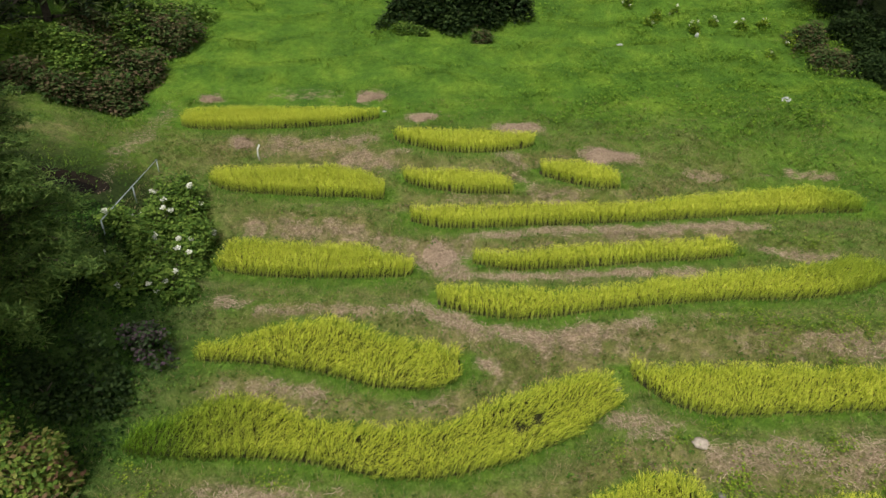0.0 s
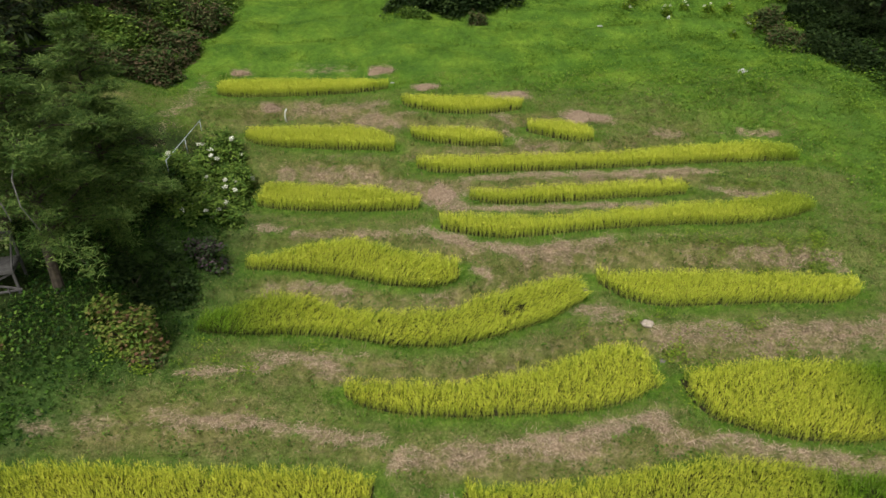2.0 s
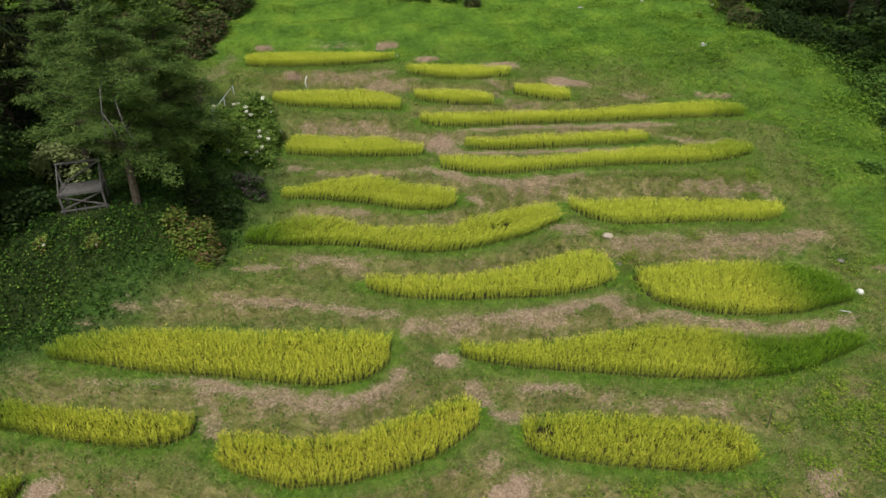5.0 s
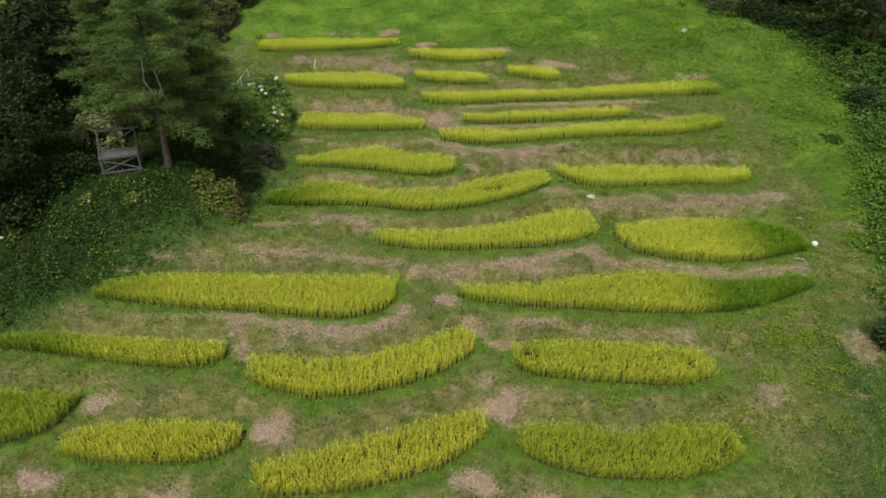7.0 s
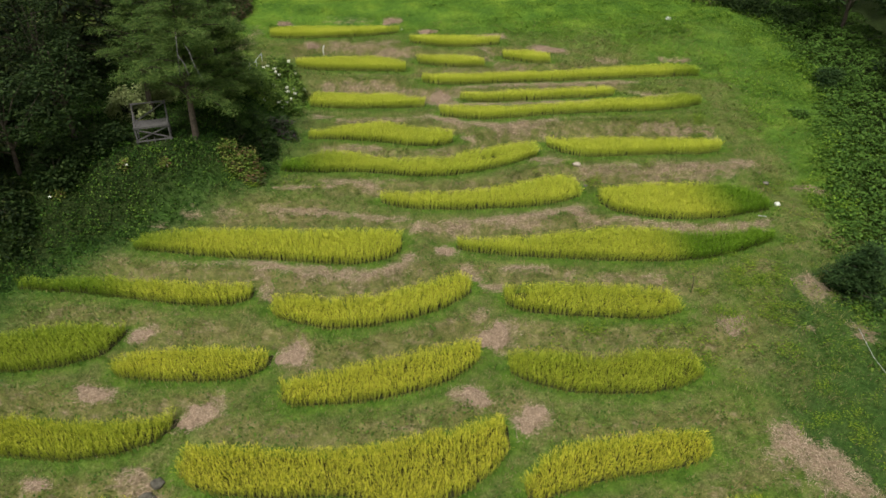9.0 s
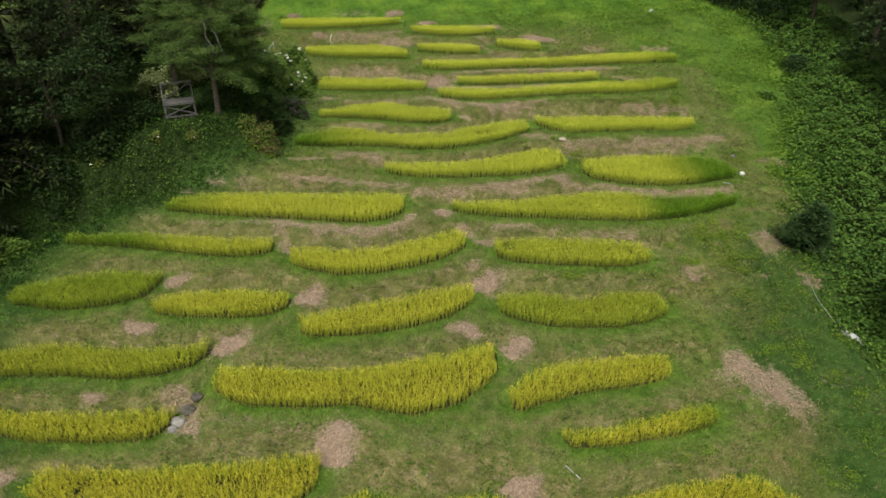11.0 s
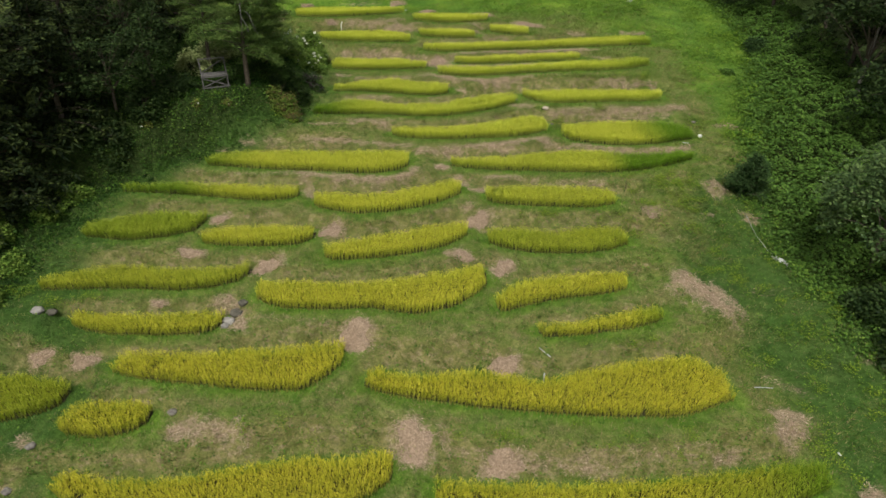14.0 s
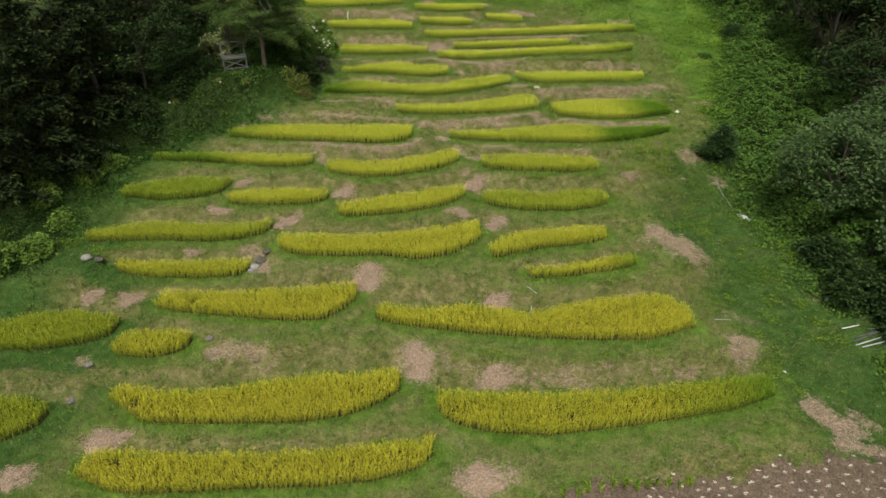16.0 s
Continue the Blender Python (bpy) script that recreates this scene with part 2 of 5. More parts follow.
def plot(name, x0, x1, z, front, back, unripe=None, lean=(0.0, 0.0), base_unripe_shade=0.0, patchy=()):
    """A level rice plot from x0 to x1 with its front and back edge at stations that lie closer together towards its ends."""
    n = len(front)
    xs = x0 + (x1 - x0) * (1 - np.cos(np.pi * np.arange(n) / (n - 1))) / 2
    front, back = np.array(front), np.array(back)
    # the ends are rounded, not pointed
    for i, k, share in ((0, 2, 0.35), (n - 1, n - 3, 0.35), (1, 2, 0.7), (n - 2, n - 3, 0.7)):
        lack = max(0.0, share * (back[k] - front[k]) - (back[i] - front[i])) / 2
        front[i], back[i] = front[i] - lack, back[i] + lack
    dense = np.linspace(x0, x1, 121)
    def smooth(v):
        y = np.interp(dense, xs, v)
        k = np.ones(7) / 7
        return np.convolve(np.pad(y, 3, "edge"), k, "valid")
    PLOTS.append(dict(name=name, x0=x0, x1=x1, z=z, xs=dense, front=smooth(front), back=smooth(back), unripe=unripe, lean=lean, base=base_unripe_shade, patchy=patchy))


plot("A", -18.1, -4.6, 1.70, (42.4, 42.2, 41.4, 41.1, 41.0, 41.2, 41.3, 41.5, 41.8, 42.2, 42.8, 43.4, 43.6), (42.6, 43.3, 43.8, 43.9, 44.1, 44.0, 44.0, 44.0, 44.0, 43.9, 43.5, 43.6, 43.7), base_unripe_shade=0.05)
plot("A2", -3.2, 5.8, 1.51, (40.1, 39.4, 38.5, 37.6, 37.2, 37.3, 37.8, 38.5, 39.0), (40.2, 39.7, 39.9, 39.8, 39.7, 39.5, 39.2, 38.7, 39.2))
plot("B", -14.3, -3.5, 0.15, (36.2, 35.6, 34.6, 34.2, 33.9, 33.7, 33.7, 33.8, 33.9), (36.4, 36.5, 36.8, 36.8, 36.9, 37.0, 36.2, 34.3, 34.1), base_unripe_shade=0.05)
plot("A3", -2.3, 3.9, 0.60, (35.4, 34.9, 34.2, 33.7, 33.3, 33.2, 33.2, 33.3, 33.4), (35.5, 35.0, 35.4, 35.4, 35.2, 35.0, 34.8, 34.1, 33.5))
plot("A4", 5.8, 10.2, 0.80, (35.5, 35.4, 34.9, 34.3, 33.8, 33.5, 33.4, 33.5, 33.6), (35.7, 35.8, 36.1, 36.1, 36.0, 35.8, 35.5, 35.0, 34.6))
plot("C", -1.9, 24.3, -0.40, (32.1, 31.6, 30.9, 30.8, 31.1, 31.3, 31.6, 32.0, 32.4, 32.5, 32.7, 33.1, 33.4), (32.3, 31.9, 32.3, 32.2, 32.6, 32.7, 32.8, 33.6, 34.1, 34.7, 35.0, 33.7, 33.6), unripe=(20.5, 4.0, 1, 0.72))
plot("D1", 1.5, 15.2, -1.00, (28.3, 28.1, 27.7, 27.4, 27.5, 27.6, 27.8, 28.1, 28.3, 28.4, 28.6, 28.8, 28.9), (28.5, 28.2, 28.3, 28.2, 28.4, 28.9, 28.9, 29.0, 29.2, 29.4, 29.7, 29.8, 29.1))
plot("D2", -0.3, 22.3, -1.25, (25.0, 24.7, 24.0, 23.5, 23.8, 24.4, 24.8, 25.1, 25.1, 25.4, 26.0, 26.8, 27.1), (25.2, 25.2, 25.3, 25.2, 25.0, 25.3, 26.0, 26.5, 26.8, 27.4, 28.0, 28.0, 27.3), unripe=(16.0, 7.0, 1, 0.72))
plot("E", -11.8, -1.6, -1.45, (28.1, 28.1, 27.7, 27.5, 27.4, 27.4, 27.5, 27.8, 28.2), (30.2, 30.3, 30.4, 30.0, 29.8, 29.8, 28.9, 28.1, 28.3), base_unripe_shade=0.03, lean=(0.15, 0.0))
plot("F", -10.9, 0.7, -2.05, (22.0, 21.8, 21.6, 21.3, 20.8, 19.9, 19.8, 20.4, 21.0), (22.1, 21.9, 22.6, 23.8, 24.0, 22.8, 22.2, 21.5, 21.2), base_unripe_shade=0.05, patchy=((-1.5, 22.0, 0.25),), lean=(0.3, -0.15))
plot("G", -12.3, 7.1, -2.95, (17.6, 17.4, 17.1, 17.0, 17.0, 16.8, 16.1, 16.0, 16.7, 17.7, 18.6, 19.6, 20.3), (17.7, 18.0, 18.6, 20.0, 19.5, 18.4, 18.0, 18.2, 19.6, 20.4, 21.1, 21.2, 20.4), unripe=(-7.5, 3.5, -1, 0.85), base_unripe_shade=0.1, lean=(0.35, -0.1), patchy=((2.9, 18.1, 0.35), (3.6, 18.6, 0.25)))
plot("H", 8.3, 21.9, -2.80, (21.7, 21.2, 19.9, 19.2, 19.0, 19.1, 19.2, 19.3, 19.3, 19.2, 19.6, 20.3, 20.6), (21.9, 21.3, 21.3, 21.4, 21.4, 21.4, 21.3, 21.2, 21.1, 21.0, 20.9, 20.4, 20.8))
plot("I", -4.6, 9.6, -3.85, (13.8, 13.6, 13.0, 12.6, 12.4, 12.3, 12.4, 12.5, 12.6, 13.1, 13.5, 14.2, 14.5), (14.0, 13.7, 13.8, 14.0, 13.8, 13.8, 14.2, 14.7, 15.5, 16.3, 16.4, 16.2, 14.7))
plot("X", 11.0, 22.5, -4.20, (14.4, 13.1, 12.0, 11.3, 11.1, 11.3, 11.9, 12.6, 12.9), (14.6, 14.3, 15.1, 15.6, 15.6, 15.5, 15.2, 14.2, 13.1), unripe=(17.4, 3.0, 1, 1.0))
plot("J", -19.9, -2.9, -4.35, (8.6, 8.5, 8.1, 7.8, 7.4, 7.1, 6.9, 6.5, 6.2, 6.1, 6.5, 7.6, 8.5), (8.8, 8.6, 9.2, 9.6, 9.7, 9.7, 9.5, 9.4, 9.4, 9.4, 9.3, 8.7, 8.6), unripe=(-16.0, 4.0, -1, 0.72))
plot("K", 0.6, 21.6, -5.00, (9.2, 8.8, 8.4, 8.0, 7.7, 7.4, 7.1, 7.0, 7.3, 8.0, 8.8, 9.5, 9.8), (9.3, 8.9, 9.1, 9.2, 9.3, 9.9, 10.4, 10.2, 9.5, 9.5, 9.8, 9.9, 10.0), unripe=(13.6, 2.2, 1, 0.9), base_unripe_shade=0.15)
plot("N", -26.1, -11.6, -5.40, (5.5, 5.5, 5.2, 4.9, 4.3, 3.7, 3.4, 4.0, 4.4), (5.7, 5.6, 5.5, 5.7, 5.4, 4.9, 4.8, 4.3, 4.6), unripe=(-17.0, 5.0, -1, 0.72), base_unripe_shade=0.1)
plot("L", -10.2, 1.4, -5.60, (3.3, 2.8, 1.9, 1.3, 1.5, 2.2, 3.1, 4.6, 5.2), (3.4, 3.3, 3.6, 3.3, 3.6, 4.6, 5.6, 5.6, 5.4))
plot("M", 3.4, 13.3, -5.75, (4.1, 3.5, 2.8, 2.5, 2.3, 2.1, 2.1, 2.5, 3.0), (4.3, 4.3, 4.8, 4.9, 4.7, 4.5, 4.3, 4.2, 3.1), base_unripe_shade=0.2, patchy=((4.3, 4.0, 0.35),))
# W1, AA, CC and EE: unripe green, raised further for the trees' shade
plot("W1", -26.7, -18.4, -6.27, (0.1, -0.1, -0.6, -1.0, -1.1, -0.8, -0.3, 0.3, 2.0), (0.3, 0.1, 1.1, 1.6, 2.0, 2.1, 2.1, 1.8, 2.1), base_unripe_shade=0.6)
plot("W2", -17.9, -9.7, -6.65, (-0.5, -0.7, -1.3, -1.5, -1.6, -1.6, -1.4, -0.5, 0.1), (-0.3, -0.6, 0.2, 0.3, 0.3, 0.3, 0.0, -0.3, 0.2), base_unripe_shade=0.05)
plot("Y", -8.7, 1.6, -6.95, (-2.4, -2.8, -3.2, -3.1, -2.8, -2.2, -1.4, -0.0, 0.6), (-2.2, -2.4, -1.7, -1.1, -0.5, 0.3, 0.7, 0.7, 0.7))
plot("Z", 3.3, 13.4, -7.20, (-0.3, -1.0, -1.7, -2.3, -2.4, -2.4, -2.0, -1.3, -0.9), (-0.2, 0.2, 0.4, 0.1, -0.3, 0.3, 0.2, 0.1, -0.8), base_unripe_shade=0.42)
plot("AA", -27.6, -13.7, -7.50, (-5.2, -5.4, -5.6, -5.6, -5.7, -6.0, -5.6, -4.8, -3.6), (-5.1, -5.2, -4.4, -3.7, -3.9, -4.4, -4.2, -4.0, -3.5), base_unripe_shade=0.34)
plot("BB", -24.4, -14.4, -8.40, (-8.1, -8.3, -9.1, -9.5, -9.6, -9.7, -9.6, -9.1, -8.1), (-7.9, -8.2, -8.2, -8.3, -8.4, -8.4, -8.2, -8.4, -8.0), base_unripe_shade=0.1)
plot("O", -12.7, 2.8, -7.75, (-6.2, -7.0, -7.9, -8.1, -8.0, -8.8, -8.0, -5.8, -4.7), (-6.0, -6.0, -5.7, -5.9, -6.0, -5.3, -4.7, -4.6, -4.6), base_unripe_shade=0.0)
plot("P", 3.3, 12.4, -7.90, (-8.0, -8.3, -8.0, -7.5, -7.0, -6.8, -6.5, -5.8, -5.4), (-7.8, -7.4, -6.2, -5.7, -5.4, -5.2, -5.0, -5.2, -5.3))
plot("Q", 5.7, 13.9, -8.40, (-10.0, -10.4, -10.5, -10.4, -10.1, -9.8, -9.4, -8.9, -8.7), (-9.9, -10.3, -10.0, -9.8, -9.4, -8.9, -8.5, -8.7, -8.5), unripe=(11.0, 3.0, 1, 0.72))
plot("S", -20.0, -6.5, -8.95, (-12.1, -12.5, -13.1, -13.5, -13.9, -14.3, -14.3, -13.0, -11.4), (-12.0, -11.6, -11.5, -11.6, -11.5, -11.4, -11.1, -10.9, -11.3), patchy=((-11.0, -12.2, 0.25), (-17.4, -12.6, 0.22)))
plot("R", -5.0, 16.0, -9.40, (-13.3, -14.1, -14.7, -15.4, -16.0, -16.4, -16.4, -15.5, -14.6), (-13.2, -12.8, -13.5, -13.2, -14.1, -12.9, -12.3, -12.4, -14.3))
plot("CC", -31.7, -22.4, -9.80, (-15.7, -15.7, -15.7, -15.7, -15.8, -15.6, -15.1, -14.1, -13.7), (-13.5, -13.5, -13.3, -12.8, -12.5, -12.5, -12.9, -13.6, -13.6), base_unripe_shade=0.5)
plot("DD", -21.5, -16.8, -9.70, (-15.9, -16.2, -16.6, -16.8, -16.9, -16.8, -16.5, -16.0, -15.6), (-15.7, -15.4, -15.1, -15.0, -14.9, -14.9, -15.0, -15.2, -15.4), base_unripe_shade=0.15)
plot("T", -20.3, -3.1, -10.70, (-19.3, -20.0, -21.4, -21.7, -21.7, -21.7, -21.1, -19.5, -18.7), (-19.2, -19.1, -19.7, -19.7, -19.0, -18.3, -18.5, -18.5, -18.5), patchy=((-18.7, -20.5, 0.3),))
plot("EE", -28.2, -24.0, -11.10, (-22.6, -22.6, -22.6, -22.5, -22.4, -22.2, -21.7, -20.7, -21.0), (-19.8, -19.8, -19.6, -19.5, -19.5, -19.7, -19.9, -20.3, -20.5), base_unripe_shade=0.5)
plot("U", -0.8, 19.5, -10.90, (-20.2, -21.6, -22.6, -22.9, -22.4, -21.8, -21.1, -20.2, -19.8), (-20.1, -20.3, -20.0, -20.2, -20.2, -19.7, -19.3, -19.3, -19.1), unripe=(11.0, 8.0, 1, 0.72), base_unripe_shade=0.12)
plot("V", -20.2, -1.1, -11.35, (-24.3, -24.9, -25.9, -25.9, -25.7, -25.7, -25.3, -24.6, -23.3), (-24.2, -23.6, -23.7, -23.9, -24.0, -23.8, -23.4, -23.3, -23.2), patchy=((-18.2, -24.2, 0.25),))

def away(p, x, y):
    """How far the points x, y lie outside a plot (0 within)."""
    cx = np.clip(x, p["x0"], p["x1"])
    f, b = np.interp(cx, p["xs"], p["front"]), np.interp(cx, p["xs"], p["back"])
    dy = np.maximum(np.maximum(f - y, y - b), 0)
    return np.hypot(x - cx, dy)


def fall(y):
    """The hill's height along its fall line."""
    return np.interp(y, (-400, -60, -30, -22, -8, 8, 18, 28, 36, 43, 50, 63, 80, 200, 3000), (-24, -19, -12.9, -11, -7.8, -4.9, -2.9, -1.3, 0.4, 1.75, 3.5, 6.9, 11, 36, 60))


def west_edge(y):
    return np.interp(y, (-60, -25, -8, 0, 5, 9, 14, 20, 30, 34, 38, 45, 60), (-40, -36, -30, -28.5, -27.5, -22, -14.8, -13.8, -13.6, -14, -19, -24, -24))


# single heights beside the plots: x, y, z
SPOTS = ((23.6, 13.4, -4.6), (24.2, -2.6, -8.1), (20.7, -11.9, -10.2), (18.7, -13.6, -10.2), (20.8, -4.6, -8.5), (24.6, 45, 2.5),
         (-11.9, 38.4, 0.5), (30.8, 47.8, 3.2), (-26.3, -8.3, -7.5), (22, -20, -11.8), (26, 5, -6.3), (-2, -30, -12.7), (14, -27, -12.2),
         (-20.9, 16.6, -0.15), (-17.9, 16.7, -0.15), (-17.6, 26.0, 1.7), (-16.5, 21.5, 0.8))


def land(x, y):
    """The ground's height at the points x, y: a ledge round each plot, and a steep bank close behind the next one down."""
    x, y = np.asarray(x, float), np.asarray(y, float)
    head = np.clip((y - 45.5) / 3, 0, 1) * np.clip((70 - y) / 6, 0, 1)
    # the meadow keeps the worn steps of older terraces
    v = y + 1.1 * np.sin(x * 0.17) + 0.5 * np.sin(x * 0.43 + 1)
    base = fall(y) + 3.6 * (1 - np.exp(-np.maximum(west_edge(y) - x, 0) * 0.2)) + head * (0.30 * np.sin(v * 1.55) + 0.16 * np.sin(v * 2.6 + 0.3 * x))
    base = base + 0.06 * np.sin(x * 0.9 + 1.3 * np.sin(y * 0.31)) + 0.05 * np.sin(y * 1.1 + 0.7 * x)
    top, low = base * 0.0009, np.full_like(x, 0.0009)
    wavy = 0.16 * np.sin(x * 1.35 + 0.8 * np.sin(y * 0.7)) + 0.10 * np.sin(x * 3.1 + y)
    for p in PLOTS:
        cx = np.clip(x, p["x0"], p["x1"])
        f, b = np.interp(cx, p["xs"], p["front"]), np.interp(cx, p["xs"], p["back"])
        d = np.hypot((x - cx) * 0.9, np.maximum(f - y, 0) * 0.78 + np.clip(f - y, 0, 2.5) * wavy + np.maximum(y - b, 0) * 1.6)
        w = 1 / (np.maximum(d - 0.12, 0) + 0.4) ** 4.5
        top, low = top + w * p["z"], low + w
    for sx, sy, sz in SPOTS:
        w = 0.5 / (np.hypot(x - sx, y - sy) ** 2 + 0.8) ** 2
        top, low = top + w * sz, low + w
    pit = 1.3 * np.exp(-(((x + 21.0) / 1.3) ** 2 + ((y - 32.4) / 0.9) ** 2) ** 2)
    return top / low - pit + 0.025 * np.sin(x * 2.3 + y) * np.sin(y * 2.9 - 0.6 * x)



# ---- building helpers ----
def part(name, bm, mat, parent=None, label="", smooth=False):
    """Links a bmesh as one mesh object, under a thing or a part."""
    me = bpy.data.meshes.new(name)
    bm.to_mesh(me)
    bm.free()
    return link(name, me, mat, parent, label, smooth)


def link(name, me, mat, parent=None, label="", smooth=False):
    me.materials.append(mat)
    if smooth:
        me.polygons.foreach_set("use_smooth", np.ones(len(me.polygons), bool))
    ob = new(name, me)
    if parent is not None:
        ob.parent = parent
    if label:
        tagged(ob, label)
    return ob


def empty(name, x, y, z, rz=0.0):
    ob = new(name)
    ob.empty_display_size = 0.3
    ob.matrix_world = pose(x, y, z, 0, 0, rz)
    return ob


def raw_mesh(name, verts, faces, **attributes):
    """A mesh from arrays: faces are all triangles or all quads; attributes are one value a vertex."""
    me = bpy.data.meshes.new(name)
    n, k = faces.shape
    me.vertices.add(len(verts))
    me.vertices.foreach_set("co", np.ascontiguousarray(verts, np.float32).ravel())
    me.loops.add(n * k)
    me.loops.foreach_set("vertex_index", np.ascontiguousarray(faces, np.int32).ravel())
    me.polygons.add(n)
    me.polygons.foreach_set("loop_start", np.arange(0, n * k, k, dtype=np.int32))
    for key, v in attributes.items():
        a = me.attributes.new(key, "FLOAT", "POINT")
        a.data.foreach_set("value", np.ascontiguousarray(v, np.float32))
    me.update(calc_edges=True)
    return me


rng = np.random.default_rng(7)


def strip(base, out, length, width, bend, steps=3, rise=1.0):
    """A blade that rises from base and bends over towards out: vertices and triangles."""
    side = np.array((-out[1], out[0], 0.0))
    v, f = [], []
    for i in range(steps + 1):
        s = i / steps
        p = np.array(base) + np.array((out[0], out[1], 0)) * length * (bend * s ** 2 * 0.8 + 0.12 * s) + np.array((0, 0, length * rise * (s - bend * 0.45 * s ** 2.5)))
        w = width * (1 - 0.75 * s) * (0.6 + 1.2 * s * (1 - s))
        if i < steps:
            v += [p - side * w / 2, p + side * w / 2]
        else:
            v.append(p)
    for i in range(steps - 1):
        a = 2 * i
        f += [(a, a + 1, a + 3), (a, a + 3, a + 2)]
    a = 2 * (steps - 1)
    f.append((a, a + 1, a + 2))
    return np.array(v), np.array(f)


def gather(bits):
    """Joins (vertices, faces, tone) bits."""
    v, f, t, n = [], [], [], 0
    for bv, bf, bt in bits:
        v.append(bv), f.append(bf + n), t.append(bt)
        n += len(bv)
    return np.concatenate(v), np.concatenate(f), np.concatenate(t)


def rice_hill(edge):
    """One hill of rice: stems (where they show, at a plot's edge), arching leaves and drooping ears."""
    bits = []
    if edge:
        for i in range(9):
            a = rng.uniform(0, 6.28)
            o = (math.cos(a), math.sin(a))
            v, f = strip((o[0] * 0.04, o[1] * 0.04, 0), o, rng.uniform(0.45, 0.6), 0.046, 0.12, 1)
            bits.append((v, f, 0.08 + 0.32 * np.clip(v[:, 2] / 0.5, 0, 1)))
    wide = 0.027 if edge else 0.034
    for i in range(13):
        a = rng.uniform(0, 6.28)
        o = (math.cos(a), math.sin(a))
        r = 0.04 if edge else rng.uniform(0.02, 0.15)
        v, f = strip((o[0] * r, o[1] * r, 0.24), (math.cos(a + r * 20), math.sin(a + r * 20)), rng.uniform(0.38, 0.54), wide, rng.uniform(0.1, 0.6), 2)
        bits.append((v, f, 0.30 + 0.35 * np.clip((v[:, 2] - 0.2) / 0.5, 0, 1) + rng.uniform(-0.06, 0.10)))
    for i in range(11 if edge else 15):
        a = rng.uniform(0, 6.28)
        o = (math.cos(a), math.sin(a))
        r = rng.uniform(0.02, 0.22)
        v, f = strip((o[0] * r, o[1] * r, rng.uniform(0.55, 0.63)), o, rng.uniform(0.13, 0.2), 0.027, rng.uniform(0.3, 1.0), 2 if edge else 1, 0.9)
        bits.append((v, f, np.full(len(v), rng.uniform(0.7, 1.0))))
    return gather(bits)


def tuft(blades, height, width, bend):
    bits = []
    for i in range(blades):
        a = rng.uniform(0, 6.28)
        o = (math.cos(a), math.sin(a))
        v, f = strip((o[0] * 0.05, o[1] * 0.05, -0.02), o, height * rng.uniform(0.6, 1.1), width, bend * rng.uniform(0.6, 1.3), 1)
        bits.append((v, f, np.full(len(v), 0.5)))
    return gather(bits)


def rosette(leaves, radius, size):
    """A broad-leaved weed: leaf blades held out round a stem."""
    bits = []
    for i in range(leaves):
        a, r, h = rng.uniform(0, 6.28), radius * rng.uniform(0.2, 1), rng.uniform(0.05, 0.35)
        o, s = np.array((math.cos(a), math.sin(a), 0)), np.array((-math.sin(a), math.cos(a), 0))
        c = o * r + np.array((0, 0, h))
        tip = np.array((0, 0, rng.uniform(-0.4, 0.3)))
        q = size * rng.uniform(0.7, 1.3)
        v = np.array([c, c + (o + tip * 0.5) * q * 0.5 - s * q * 0.38, c + (o + tip) * q, c + (o + tip * 0.5) * q * 0.5 + s * q * 0.38])
        bits.append((v, np.array([(0, 1, 2), (0, 2, 3)]), np.full(4, 0.5)))
    return gather(bits)


def sow(name, kinds, x, y, z, scale, mat, lean=None, extra=None, parent=None, uneven=0.15):
    """Real plants joined into one mesh: every plant is one of the kinds, turned and scaled, at x, y, z."""
    which = rng.integers(0, len(kinds), len(x))
    vs, fs, ts, es, n = [], [], [], [], 0
    for k, (kv, kf, kt) in enumerate(kinds):
        m = which == k
        c = int(m.sum())
        if not c:
            continue
        a, s = rng.uniform(0, 6.28, c), scale[m] * rng.uniform(1 - uneven, 1 + uneven, c)
        ca, sa = (np.cos(a) * s)[:, None], (np.sin(a) * s)[:, None]
        X = kv[None, :, 0] * ca - kv[None, :, 1] * sa + x[m][:, None]
        Y = kv[None, :, 0] * sa + kv[None, :, 1] * ca + y[m][:, None]
        Z = kv[None, :, 2] * s[:, None]
        if lean is not None:
            X, Y = X + lean[0][m][:, None] * Z ** 1.5, Y + lean[1][m][:, None] * Z ** 1.5
            Z = Z * (1 - 0.25 * np.minimum(1, np.hypot(lean[0][m], lean[1][m])))[:, None]
        Z = Z + z[m][:, None]
        vs.append(np.stack((X, Y, Z), -1).reshape(-1, 3))
        fs.append((kf[None] + (np.arange(c) * len(kv))[:, None, None] + n).reshape(-1, 3))
        ts.append(np.tile(kt, c))
        if extra is not None:
            es.append(np.repeat(extra[m], len(kv)))
        n += c * len(kv)
    atts = dict(tone=np.concatenate(ts))
    if extra is not None:
        atts["unripe"] = np.concatenate(es)
    return link(name, raw_mesh(name, np.concatenate(vs), np.concatenate(fs), **atts), mat, parent)


# ---- ground ----
def axis(stops):
    """Grid lines: (from, to, step) stretches joined."""
    v = [np.arange(a, b, s) for a, b, s in stops]
    return np.concatenate(v + [np.array([stops[-1][1]])])


DRY = []


def bank_face(x, y):
    """1 on the steep open faces between the plots."""
    steep = np.abs(land(x, y + 0.3) - land(x, y - 0.3)) / 0.6
    return np.clip((steep - 0.25) / 0.3, 0, 1) * np.clip((x - west_edge(y) - 2) / 3, 0, 1) * np.clip((21 - x) / 3, 0, 1) * np.clip((43 - y) / 3, 0, 1)


